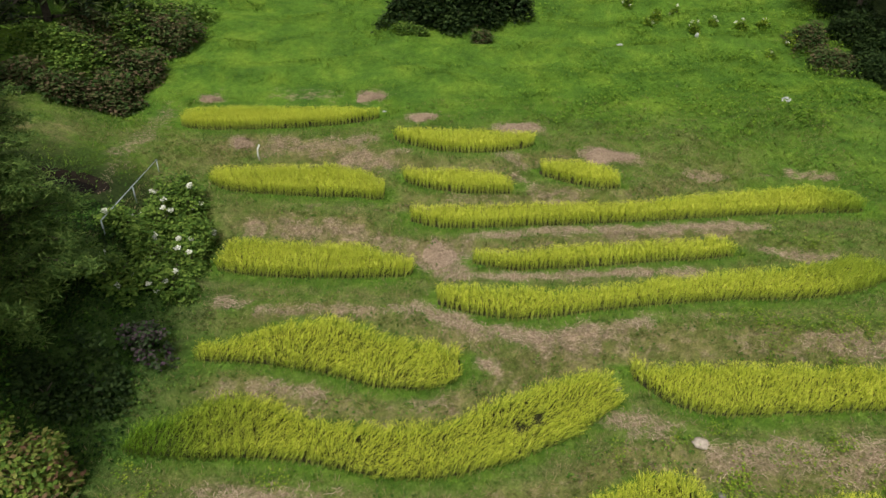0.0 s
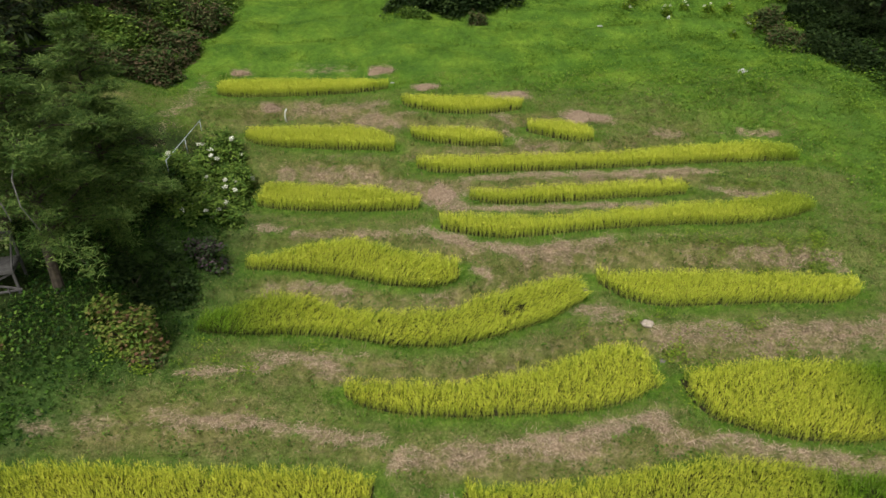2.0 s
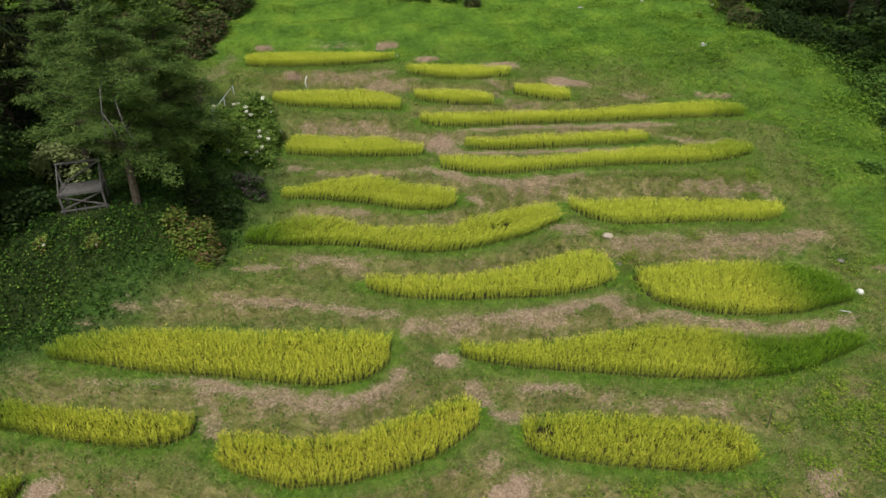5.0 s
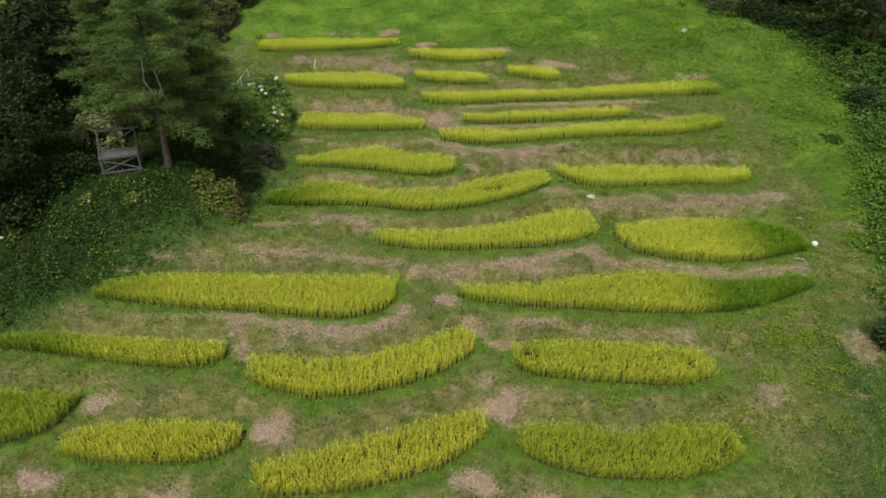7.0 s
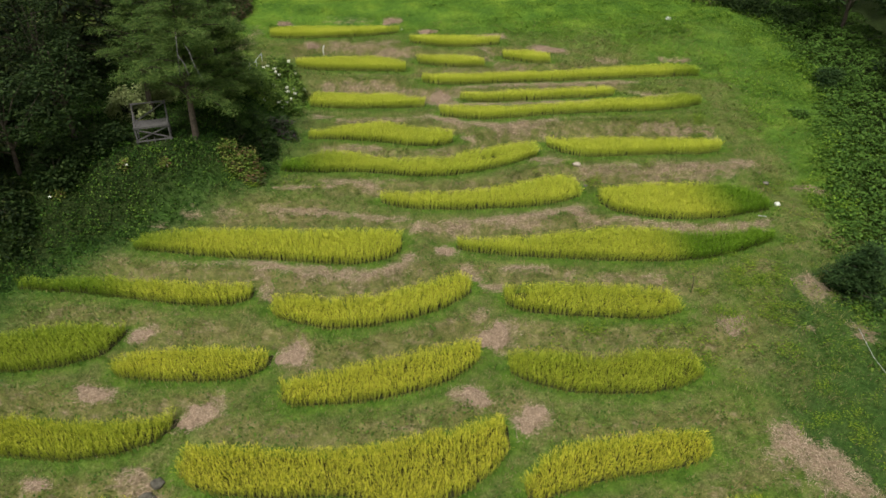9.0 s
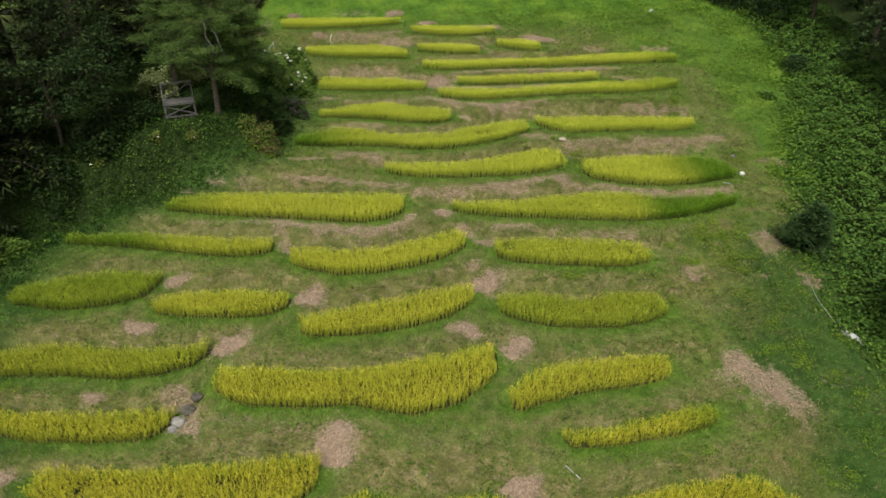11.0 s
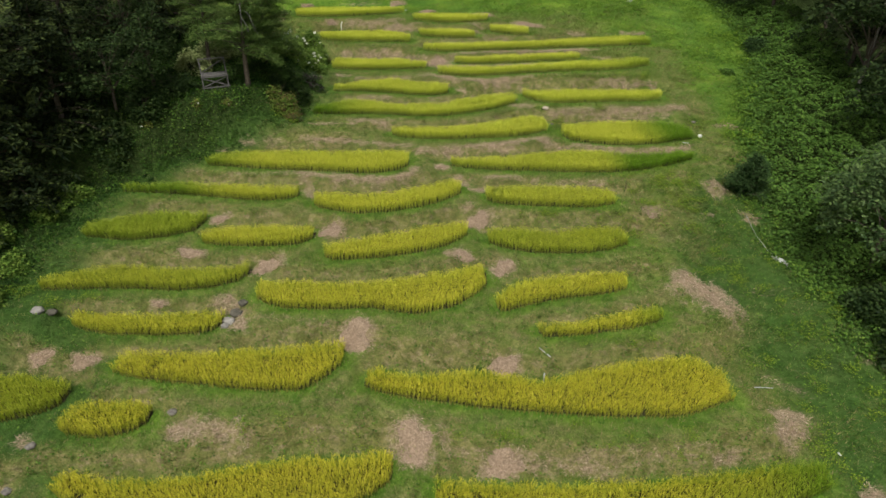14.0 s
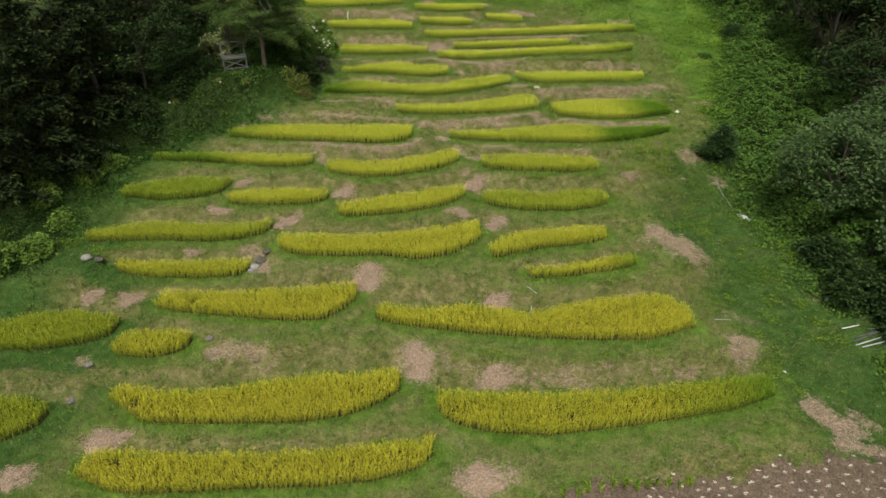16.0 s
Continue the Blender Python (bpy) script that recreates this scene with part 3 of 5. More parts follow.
def dry_patch(x, y, rx, ry, strength=1.0):
    """A patch of mown grass that has dried to straw."""
    DRY.append((((x - rx * 0.6, y), (x + rx * 0.6, y)), ry, strength))


def dry_band(points, half_width, strength=1.0):
    """A ragged swath of mown grass that has dried to straw, along points."""
    DRY.append((points, half_width, strength))


def dry_at(x, y):
    near = np.full_like(x, 9.0)
    for p in PLOTS:
        near = np.minimum(near, away(p, x, y))
    d = np.zeros_like(x)
    rag = 0.30 * np.sin(x * 2.1 + np.sin(y * 1.7)) + 0.22 * np.sin(x * 4.7 + 2 * y) + 0.15 * np.sin(x * 9.1 - 3 * y)
    for points, half, k in DRY:
        far = np.full_like(x, 99.0)
        for (ax, ay), (bx, by) in zip(points, points[1:]):
            ux, uy = bx - ax, by - ay
            s = np.clip(((x - ax) * ux + (y - ay) * uy) / (ux * ux + uy * uy + 1e-6), 0, 1)
            far = np.minimum(far, np.hypot((x - ax - s * ux) * 0.8, y - ay - s * uy))
        d = np.maximum(d, k * np.clip(1.3 - far / (max(half, 0.26) * (0.95 + rag)) * 0.8, 0, 1))
    # steep faces dry out first
    return np.maximum(np.minimum(d, 1.0), 0.34 * bank_face(x, y)) * np.clip((near - 0.05) / 0.25, 0, 1)


class DryMap:
    """The dryness over the hill, worked out once on a grid of 20 cm."""
    x0, y0, step = -36.0, -36.0, 0.2
    table = None


def dryness(x, y):
    if DryMap.table is None:
        gx, gy = np.meshgrid(DryMap.x0 + DryMap.step * np.arange(341), DryMap.y0 + DryMap.step * np.arange(431))
        DryMap.table = dry_at(gx, gy)
    u, v = np.clip((x - DryMap.x0) / DryMap.step, 0, 339.99), np.clip((y - DryMap.y0) / DryMap.step, 0, 429.99)
    i, j = u.astype(int), v.astype(int)
    a, b, t = u - i, v - j, DryMap.table
    return (t[j, i] * (1 - a) + t[j, i + 1] * a) * (1 - b) + (t[j + 1, i] * (1 - a) + t[j + 1, i + 1] * a) * b


FOOT = (-26.6, -26.2, -25.5, -24.6, -24.2)


def in_field(x, y):
    """1 in the tilled field at the hill's foot."""
    w = 0.25 * np.sin(x * 1.9) + 0.2 * np.sin(x * 4.3 + 1)
    k = 0.3 * np.sin(y * 2.3)
    return ((x > 4.5 + (-25.6 - y) * 0.3 + k) & (y < np.interp(x, (4, 7.6, 12, 20, 26), FOOT) + w) & (x < 23.6 + k) & (y > -33 + w)).astype(float)


def east_edge(y):
    """Where the eastern thicket begins."""
    return np.interp(y, (-24, -16, -10, -3, 3, 8, 14, 22, 30, 40, 50), (27.5, 27.2, 26.0, 25.0, 25.2, 26.0, 27.8, 31.0, 34.0, 35.0, 32.5))


def lushness(x, y):
    top = np.clip((y - (38 + 0.0 * x)) / 6, 0, 1)
    right = np.clip((x - np.interp(y, (-30, 0, 14, 30, 36), (60, 30, 24.5, 24.5, 16))) / 2.5, 0, 1)
    # tall grass round the dark pit, and greener turf between the upper plots
    pool = 0.8 * np.exp(-(((x + 20.5) / 2.5) ** 2 + ((y - 35.5) / 3.5) ** 2) ** 2)
    top = np.maximum(np.maximum(top, pool), 0.22 * np.clip((y - 14) / 8, 0, 1) * np.clip((x + 12.5) / 2, 0, 1))
    return np.maximum(top, 0.9 * right * np.clip((y - 4) / 8, 0, 1)) * np.clip((np.interp(y, (0, 14, 30, 50), (31, 34, 39, 38)) - x) / 3, 0, 1)


def freshness(x, y):
    """The green rim of grass that the plots' water feeds."""
    near = np.full_like(x, 9.0)
    for p in PLOTS:
        near = np.minimum(near, away(p, x, y))
    return 0.75 * np.clip(1.25 - near / 1.0, 0, 1)


def turf_dimming(x, y):
    """Deep green turf, darkened further for shade and lens falloff: the lawn at the east foot, and the strip along the
    wood.
    """
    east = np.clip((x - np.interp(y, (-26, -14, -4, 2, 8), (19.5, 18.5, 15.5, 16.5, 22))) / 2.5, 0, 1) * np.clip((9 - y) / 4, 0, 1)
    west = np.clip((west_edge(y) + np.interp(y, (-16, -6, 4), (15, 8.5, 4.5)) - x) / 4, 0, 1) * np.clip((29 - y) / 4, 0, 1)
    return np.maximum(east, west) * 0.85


def build_ground():
    gx = axis([(-1500, -300, 240), (-300, -60, 20), (-60, -33, 1.5), (-33, 30, 0.33), (30, 60, 1.5), (60, 300, 20), (300, 1500, 240)])
    gy = axis([(-1000, -200, 160), (-200, -50, 15), (-50, -32, 1.2), (-32, 47, 0.29), (47, 90, 1.5), (90, 300, 20), (300, 1500, 240)])
    X, Y = np.meshgrid(gx, gy)
    x, y = X.ravel(), Y.ravel()
    z = land(x, y)
    nx, ny = len(gx), len(gy)
    i = np.arange(nx * ny).reshape(ny, nx)
    f = np.stack((i[:-1, :-1], i[:-1, 1:], i[1:, 1:], i[1:, :-1]), -1).reshape(-1, 4)
    # the last mask darkens the ground where wood and thicket shade it
    me = raw_mesh("ground", np.stack((x, y, z), -1), f, dry=dryness(x, y), lush=lushness(x, y), soil=in_field(x, y), dim_turf=turf_dimming(x, y), bank=0.85 * bank_face(x, y), fresh=freshness(x, y), undershade=np.maximum(np.clip((west_edge(y) - x) / 2.5, 0, 1) * np.clip((38 - y) / 4, 0, 1), np.clip((x - east_edge(y)) / 2.5, 0, 1)))
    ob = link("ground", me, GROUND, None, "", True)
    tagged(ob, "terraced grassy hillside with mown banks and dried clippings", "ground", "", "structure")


# ---- rice ----
EDGE_HILLS = [rice_hill(True) for i in range(7)]
INNER_HILLS = [rice_hill(False) for i in range(9)]


def build_plot(p):
    step = 0.228
    gx, gy = np.meshgrid(np.arange(p["x0"], p["x1"], step), np.arange(p["front"].min(), p["back"].max() + step, step))
    x, y = gx.ravel() + rng.normal(0, 0.025, gx.size), gy.ravel() + rng.normal(0, 0.025, gx.size)
    f, b = np.interp(x, p["xs"], p["front"]), np.interp(x, p["xs"], p["back"])
    # rows follow the front edge
    y = y - p["front"].min() + f - 0.18
    keep = (y <= np.maximum(b + 0.1, f + 0.4)) & (x > p["x0"]) & (x < p["x1"]) & (rng.random(len(x)) > 0.012)
    for hx, hy, hr in p["patchy"]:
        keep &= np.hypot(x - hx, y - hy) > hr
    x, y, f, b = x[keep], y[keep], f[keep], b[keep]
    z = np.full(len(x), p["z"])
    wave = np.sin(x * 0.8 + p["z"] * 3) * np.sin(y * 1.1 + x * 0.3)
    scale = 1.08 + 0.035 * wave
    sway = 0.09 + 0.2 * math.hypot(*p["lean"])
    lx = p["lean"][0] + sway * np.sin(x * 1.7 + y * 0.9 + p["z"]) + rng.normal(0, 0.10, len(x))
    ly = p["lean"][1] + sway * np.sin(y * 1.9 - x * 0.7 + p["z"]) + rng.normal(0, 0.10, len(x))
    g = np.clip(p["base"] + 0.05 * wave + rng.normal(0, 0.03, len(x)), 0, 1)
    if p["unripe"]:
        ux, width, way, much = p["unripe"]
        g = np.clip(g + much * np.clip(way * (x - ux) / width + 0.12 * wave, 0, 1), 0, 1)
    thing = empty("rice_plot", (p["x0"] + p["x1"]) / 2, float(p["front"].mean()), p["z"])
    shift = Matrix.Translation(-thing.matrix_world.translation)
    rim = (y - f < 0.12) | (x - p["x0"] < 0.5) | (p["x1"] - x < 0.5)
    for name, kinds, m in (("rice", INNER_HILLS, ~rim), ("rice_edge", EDGE_HILLS, rim)):
        if m.any():
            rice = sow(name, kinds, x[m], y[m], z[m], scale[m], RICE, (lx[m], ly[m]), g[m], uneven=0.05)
            rice.data.transform(shift)
            rice.parent = thing
            tagged(rice, "", "", "", "stuff")
    # bed of mud
    n = 60
    xs = np.linspace(p["x0"], p["x1"], n)
    fr = np.interp(xs, p["xs"], p["front"]) - 0.04
    bk = np.maximum(np.interp(xs, p["xs"], p["back"]), fr + 0.1)
    v = np.concatenate([np.stack((xs, fr, np.full(n, p["z"] + 0.03)), -1), np.stack((xs, bk, np.full(n, p["z"] + 0.03)), -1),
                        np.stack((xs, fr - 0.05, np.full(n, p["z"] - 0.15)), -1), np.stack((xs, bk + 0.05, np.full(n, p["z"] - 0.15)), -1)])
    q = np.arange(n - 1)
    faces = np.concatenate([np.stack((q, q + 1, q + 1 + n, q + n), -1), np.stack((q + 2 * n, q + 2 * n + 1, q + 1, q), -1), np.stack((q + n, q + n + 1, q + 3 * n + 1, q + 3 * n), -1)])
    bed = link("mud_bed", raw_mesh("mud_bed", v, faces), MUD)
    bed.data.transform(shift)
    bed.parent = thing
    width = p["x1"] - p["x0"]
    shape = "long curved" if width > 15 else "narrow" if (p["back"] - p["front"]).max() < 1.8 else "small rounded" if width < 9 else "curved"
    # the western plots of the first class also hold tree shade in their green
    ripe = "greenish unripe" if p["base"] > 0.2 else "half golden, half green" if p["unripe"] else "ripening yellow-green"
    tagged(thing, f"{shape} terrace plot of {ripe} rice", "rice plot", "terraced rice plots")


# ---- woody plants ----
def limb(bm, pts, radii, sides=6):
    """A tapered round limb through pts."""
    rings = []
    for i, p in enumerate(pts):
        p = Vector(p)
        d = (Vector(pts[min(i + 1, len(pts) - 1)]) - Vector(pts[max(i - 1, 0)])).normalized()
        u = d.cross(Vector((0.31, 0.95, 0.12))).normalized()
        w = d.cross(u)
        rings.append([bm.verts.new(p + (u * math.cos(2 * math.pi * k / sides) + w * math.sin(2 * math.pi * k / sides)) * radii[i]) for k in range(sides)])
    for a, b in zip(rings, rings[1:]):
        for k in range(sides):
            bm.faces.new((a[k], a[(k + 1) % sides], b[(k + 1) % sides], b[k]))
    bm.faces.new(rings[-1])
    bm.faces.new(rings[0][::-1])


def leaves(centres, spread, count, size, slim=0.5, droop=0.3, flat=0.7):
    """Leaf blades round twig ends: count leaves about each centre, in a flattened cloud of the given spread."""
    c = np.repeat(np.asarray(centres, float), count, 0)
    n = len(c)
    d = rng.normal(0, 1, (n, 3))
    d /= np.linalg.norm(d, axis=1)[:, None] + 1e-9
    sp = np.repeat(np.broadcast_to(np.asarray(spread, float), (len(centres),)), count)[:, None]
    p = c + d * sp * rng.uniform(0.35, 1.0, (n, 1)) * np.array((1, 1, flat))
    a = rng.uniform(0, 6.28, n)
    out = np.stack((np.cos(a), np.sin(a), rng.uniform(-droop - 0.3, 0.35 - droop, n)), -1) + d * 0.5
    out /= np.linalg.norm(out, axis=1)[:, None]
    side = np.cross(out, np.array((0, 0, 1.0)) + rng.normal(0, 0.35, (n, 3)))
    side /= np.linalg.norm(side, axis=1)[:, None] + 1e-9
    s = size * rng.uniform(0.6, 1.3, (n, 1))
    v = np.stack((p, p + out * s * 0.5 - side * s * slim * 0.5, p + out * s, p + out * s * 0.5 + side * s * slim * 0.5), 1).reshape(-1, 3)
    f = (np.arange(n) * 4)[:, None] + np.array((0, 1, 2, 3))[None]
    return v, f


def crown(name, centres, spread, count, size, mat, parent, slim=0.5, droop=0.3, label="", flat=0.7):
    v, f = leaves(centres, spread, count, size, slim, droop, flat)
    return link(name, raw_mesh(name, v, f), mat, parent, label)


def leaf_cover(name, x, y, z, size, mat, parent=None, tilt=0.55, slim=0.75):
    """A closed cover of broad leaves that mostly face the sky, at x, y, z."""
    n = len(x)
    a = rng.uniform(0, 6.28, n)
    out = np.stack((np.cos(a), np.sin(a), rng.normal(-0.15, tilt, n)), -1)
    out /= np.linalg.norm(out, axis=1)[:, None]
    side = np.stack((-np.sin(a), np.cos(a), rng.normal(0, tilt, n)), -1)
    side /= np.linalg.norm(side, axis=1)[:, None]
    q = (size * rng.uniform(0.6, 1.35, n))[:, None]
    p = np.stack((x, y, z), -1) - out * q * 0.5
    v = np.stack((p, p + out * q * 0.5 - side * q * slim * 0.5, p + out * q, p + out * q * 0.5 + side * q * slim * 0.5), 1).reshape(-1, 3)
    f = (np.arange(n) * 4)[:, None] + np.array((0, 1, 2, 3))[None]
    return link(name, raw_mesh(name, v, f), mat, parent)


def mounds(x, y, grain):
    """Rounded, overlapping mounds of growth: 0 in the gaps, 1 on the tops."""
    u, v = x / grain + 0.6 * np.sin(y / grain * 0.9), y / grain + 0.7 * np.sin(x / grain * 0.7 + 1)
    a = np.abs(np.sin(u * 1.5)) * np.abs(np.sin(v * 1.7 + 0.4 * u))
    b = np.abs(np.sin(u * 0.8 + 2 + 0.5 * v)) * np.abs(np.sin(v * 0.9 - 0.3 * u))
    return np.sqrt(np.maximum(a, b * 0.9))


def ball_points(n, rx, ry, rz, lumps=9):
    """Twig ends over an uneven dome."""
    d = rng.normal(0, 1, (n, 3))
    d[:, 2] = np.abs(d[:, 2]) * 0.9 - 0.12
    d /= np.linalg.norm(d, axis=1)[:, None]
    k = 1 + 0.0 * d[:, 0]
    for i in range(lumps):
        q = rng.normal(0, 1, 3)
        q /= np.linalg.norm(q)
        k += 0.42 * np.exp(6 * (d @ q - 1)) - 0.05
    r = rng.uniform(0.55, 1.0, n) ** 0.5 * k
    return d * r[:, None] * np.array((rx, ry, rz))


def shrub(x, y, rx, ry, rz, mat, label, category="shrub", count=15, size=0.25, density=1.0, group="", name="shrub", flowers=0, sink=0.1):
    """A bush: several stems from the ground and a lumpy crown of leaves."""
    z = float(land(x, y))
    thing = empty(name, x, y, z - 0.05)
    bm = bmesh.new()
    for i in range(6):
        a = rng.uniform(0, 6.28)
        e = Vector((math.cos(a) * rx * 0.6, math.sin(a) * ry * 0.6, rz * rng.uniform(0.6, 0.85)))
        limb(bm, [(e.x * 0.1, e.y * 0.1, -0.1), (e.x * 0.45, e.y * 0.45, e.z * 0.55), tuple(e)], (0.05, 0.035, 0.012), 5)
    tagged(part("branched_stem", bm, BARK, thing), "", "", "", "stuff")
    n = int(density * 26 * (rx * ry + rx * rz + ry * rz) ** 0.8) + 8
    pts = ball_points(n, rx, ry, rz)
    pts[:, 2] = np.maximum(pts[:, 2] + sink * rz, 0.05)
    g = float(np.mean((rx, ry)))
    pts[:, 2] += land(x + pts[:, 0], y + pts[:, 1]) - z
    crown("crown", pts, 0.42 * min(1.6, max(0.6, g / 1.5)), count, size * 1.12, mat, thing, 0.55)
    if flowers:
        q = ball_points(flowers, rx, ry, rz)
        q[:, 2] = np.abs(q[:, 2]) + 0.15 * rz
        q[:, 2] += land(x + q[:, 0], y + q[:, 1]) - z + 0.1
        for c in q:
            crown("blossom", c[None] * 1.2, rng.uniform(0.09, 0.16) * (0.6 if name == "flowering_plant" and y < 40 else 1.0), 36, 0.11 if y > 20 else 0.07, PETAL, thing, 0.9, 0.0)
    tagged(thing, label, category, group)
    return thing


def pine(x, y, height, radius, label, mat=NEEDLE, bare=0.2, lean=0.03, whorls=15, droop=0.25, size=0.42, name="pine_tree", category="pine", density=1.0, spray=0.34, slim=0.22, flat=0.7, fan=0.16, needles=15):
    """A conifer: a tapered trunk, whorls of limbs and needle sprays along them."""
    z = float(land(x, y))
    thing = empty(name, x, y, z - 0.1)
    bm = bmesh.new()
    r = height * 0.017 + 0.05
    trunk = [(lean * height * s * math.sin(3 * s), lean * height * s, height * s) for s in np.linspace(0, 1, 8)]
    limb(bm, trunk, [r * (1 - 0.93 * s) for s in np.linspace(0, 1, 8)], 8)
    part("trunk", bm, BARK, thing)
    bm = bmesh.new()
    ends = []
    for i in range(whorls):
        s = bare + (0.98 - bare) * i / (whorls - 1)
        c = np.array((lean * height * s * math.sin(3 * s), lean * height * s, height * s))
        reach = radius * (1 - s) ** 0.75 * (0.75 + 0.5 * rng.random()) + 0.25
        for k in range(6 if s < 0.8 else 4):
            a = rng.uniform(0, 6.28)
            q = reach * rng.uniform(0.6, 1.15)
            tip = c + np.array((math.cos(a) * q, math.sin(a) * q, q * (0.32 - droop - 0.25 * rng.random()) + 0.1))
            mid = (c + tip) / 2 + np.array((0, 0, q * 0.10))
            limb(bm, [tuple(c), tuple(mid), tuple(tip)], (0.03 + 0.018 * q, 0.02 + 0.008 * q, 0.008), 5)
            for u in np.linspace(0.3, 1.05, int(4 + q * 2.2 * density)):
                p = c + (tip - c) * u + np.array((0, 0, q * 0.10 * 4 * u * (1 - u)))
                wide = fan * q * (1.1 - u) + 0.12
                for g in range(2):
                    ends.append(p + np.array((rng.normal(0, wide), rng.normal(0, wide), rng.normal(0.05, 0.10) * (1 if flat > 0.5 else 0.5))))
    tagged(part("branch_work", bm, BARK, thing), "", "", "", "stuff")
    crown("crown", np.array(ends), spray, int(needles * density), size, mat, thing, slim, droop, "", flat)
    tagged(thing, label, category)
    return thing


def broadleaf(x, y, height, radius, label, mat, bare=0.25, clumps=110, count=46, size=0.2, name="broadleaf_tree", bark=None):
    """A broad-leaved tree: trunk, limbs and a crown of leaf clumps."""
    z = float(land(x, y))
    thing = empty(name, x, y, z - 0.1)
    bm = bmesh.new()
    r = 0.06 + height * 0.015
    limb(bm, [(0, 0, 0), (0.05, 0.1, height * 0.3), (0.1, 0, height * 0.6), (0, 0.1, height * 0.85)], (r, r * 0.8, r * 0.5, r * 0.2), 8)
    part("trunk", bm, bark or BARK, thing)
    pts = ball_points(clumps, radius, radius, height * (1 - bare) * 0.55, 8)
    pts[:, 2] += height * (bare + (1 - bare) * 0.45)
    bm = bmesh.new()
    for p in pts[:: max(1, clumps // 18)]:
        b = np.array((0.05, 0.05, height * rng.uniform(0.25, 0.6)))
        limb(bm, [tuple(b), tuple((b + p) / 2 + np.array((0, 0, 0.3))), tuple(p)], (r * 0.35, r * 0.2, 0.015), 5)
    tagged(part("branch_work", bm, BARK, thing), "", "", "", "stuff")
    crown("crown", pts, 0.55 + 0.06 * radius, count, size, mat, thing, 0.55)
    tagged(thing, label, "tree")
    return thing



def strands(n, place, length, width):
    """Dry stalks lying about: place(k) gives k points; each stalk is a thin bent sliver."""
    p = place(n)
    a = rng.uniform(0, 6.28, n)
    l, w = length * rng.uniform(0.5, 1.2, n), width * rng.uniform(0.6, 1.4, n)
    d = np.stack((np.cos(a), np.sin(a), rng.uniform(-0.15, 0.35, n)), -1)
    s = np.stack((-np.sin(a), np.cos(a), np.zeros(n)), -1)
    mid = p + d * (l * 0.5)[:, None] + np.array((0, 0, 0.04)) * rng.random((n, 1))
    tip = p + d * l[:, None] * np.array((1, 1, 0.3))
    v = np.stack((p, mid - s * w[:, None], tip, mid + s * w[:, None]), 1).reshape(-1, 3)
    return v, (np.arange(n) * 4)[:, None] + np.array((0, 1, 2, 3))[None]


HEAPS = []


def straw_heap(x, y, rx, ry):
    HEAPS.append((x, y, rx, ry))
    dry_patch(x, y, rx * 0.95, ry * 0.95, 0.85)


def build_heap(x, y, rx, ry):
    """A flattened heap of cut and dried grass with loose stalks."""
    z = float(land(x, y))
    h = 0.12 + 0.13 * min(rx, ry)
    thing = empty("straw_heap", x, y, z)
    n, m = 22, 7
    a = rng.uniform(0, 6.28)
    def wob(t):
        return 0.92 + 0.22 * np.sin(2 * t + a) + 0.17 * np.sin(3 * t + 2.3 * a) + 0.11 * np.sin(5 * t + 4 * a)
    v = []
    for i in range(m):
        r = 1 - i / m
        for k in range(n):
            t = 2 * math.pi * k / n
            q = r * wob(t) * (1 + rng.normal(0, 0.03))
            px, py = rx * q * math.cos(t), ry * q * math.sin(t)
            v.append((px, py, float(land(x + px, y + py)) - z - 0.03 + h * (1 - r ** 2.2) * (1 + rng.normal(0, 0.12))))
    v.append((0, 0, h))
    f = [(i * n + k, i * n + (k + 1) % n, (i + 1) * n + (k + 1) % n, (i + 1) * n + k) for i in range(m - 1) for k in range(n)]
    bm = bmesh.new()
    bv = [bm.verts.new(q) for q in v]
    for q in f:
        bm.faces.new([bv[i] for i in q])
    for k in range(n):
        bm.faces.new((bv[(m - 1) * n + k], bv[(m - 1) * n + (k + 1) % n], bv[-1]))
    part("mound", bm, STRAWBED, thing, "", True)
    def place(c):
        r, t = np.sqrt(rng.random(c)) * rng.choice((1.0, 1.15, 1.4), c), rng.uniform(0, 6.28, c)
        px, py = rx * r * wob(t) * np.cos(t), ry * r * wob(t) * np.sin(t)
        return np.stack((px, py, land(x + px, y + py) - z + h * np.maximum(0, 1 - r ** 2.2) + 0.01), -1)
    sv, sf = strands(int(420 * rx * ry) + 160, place, 0.30, 0.009)
    tagged(link("loose_straw", raw_mesh("loose_straw", sv, sf), STRAW, thing), "", "", "", "stuff")
    size = "broad low" if rx * ry > 1.1 else "small"
    tagged(thing, f"{size} heap of dried pinkish brown cut grass", "straw heap", "heaps of cut grass")

# ---- clippings: where the mown grass has dried ----
dry_band(((-12.6, 47.0), (-8.3, 46.8)), 0.52, 0.5)
dry_band(((-11.7, 39.4), (-9.0, 39.1), (-6.8, 38.9), (-5.0, 39.8)), 0.69, 0.75)
dry_band(((-6.7, 38.1), (-5.2, 38.0), (-3.4, 36.7)), 0.44, 1)
dry_band(((-3.4, 37.5), (-2.3, 37.5)), 0.37, 0.6)
dry_band(((-11.0, 31.4), (-9.1, 31.4), (-7.1, 31.1), (-4.6, 30.8)), 0.20, 1)
dry_band(((-4.6, 30.8), (-2.6, 29.7), (-1.4, 29.2)), 0.20, 0.9)
dry_band(((-9.2, 32.4), (-4.4, 32.8), (-3.1, 32.5)), 0.58, 0.35)
dry_band(((0.5, 32.8), (3.7, 32.8)), 0.20, 0.7)
dry_band(((5.1, 33.7), (8.3, 33.1)), 0.21, 0.8)
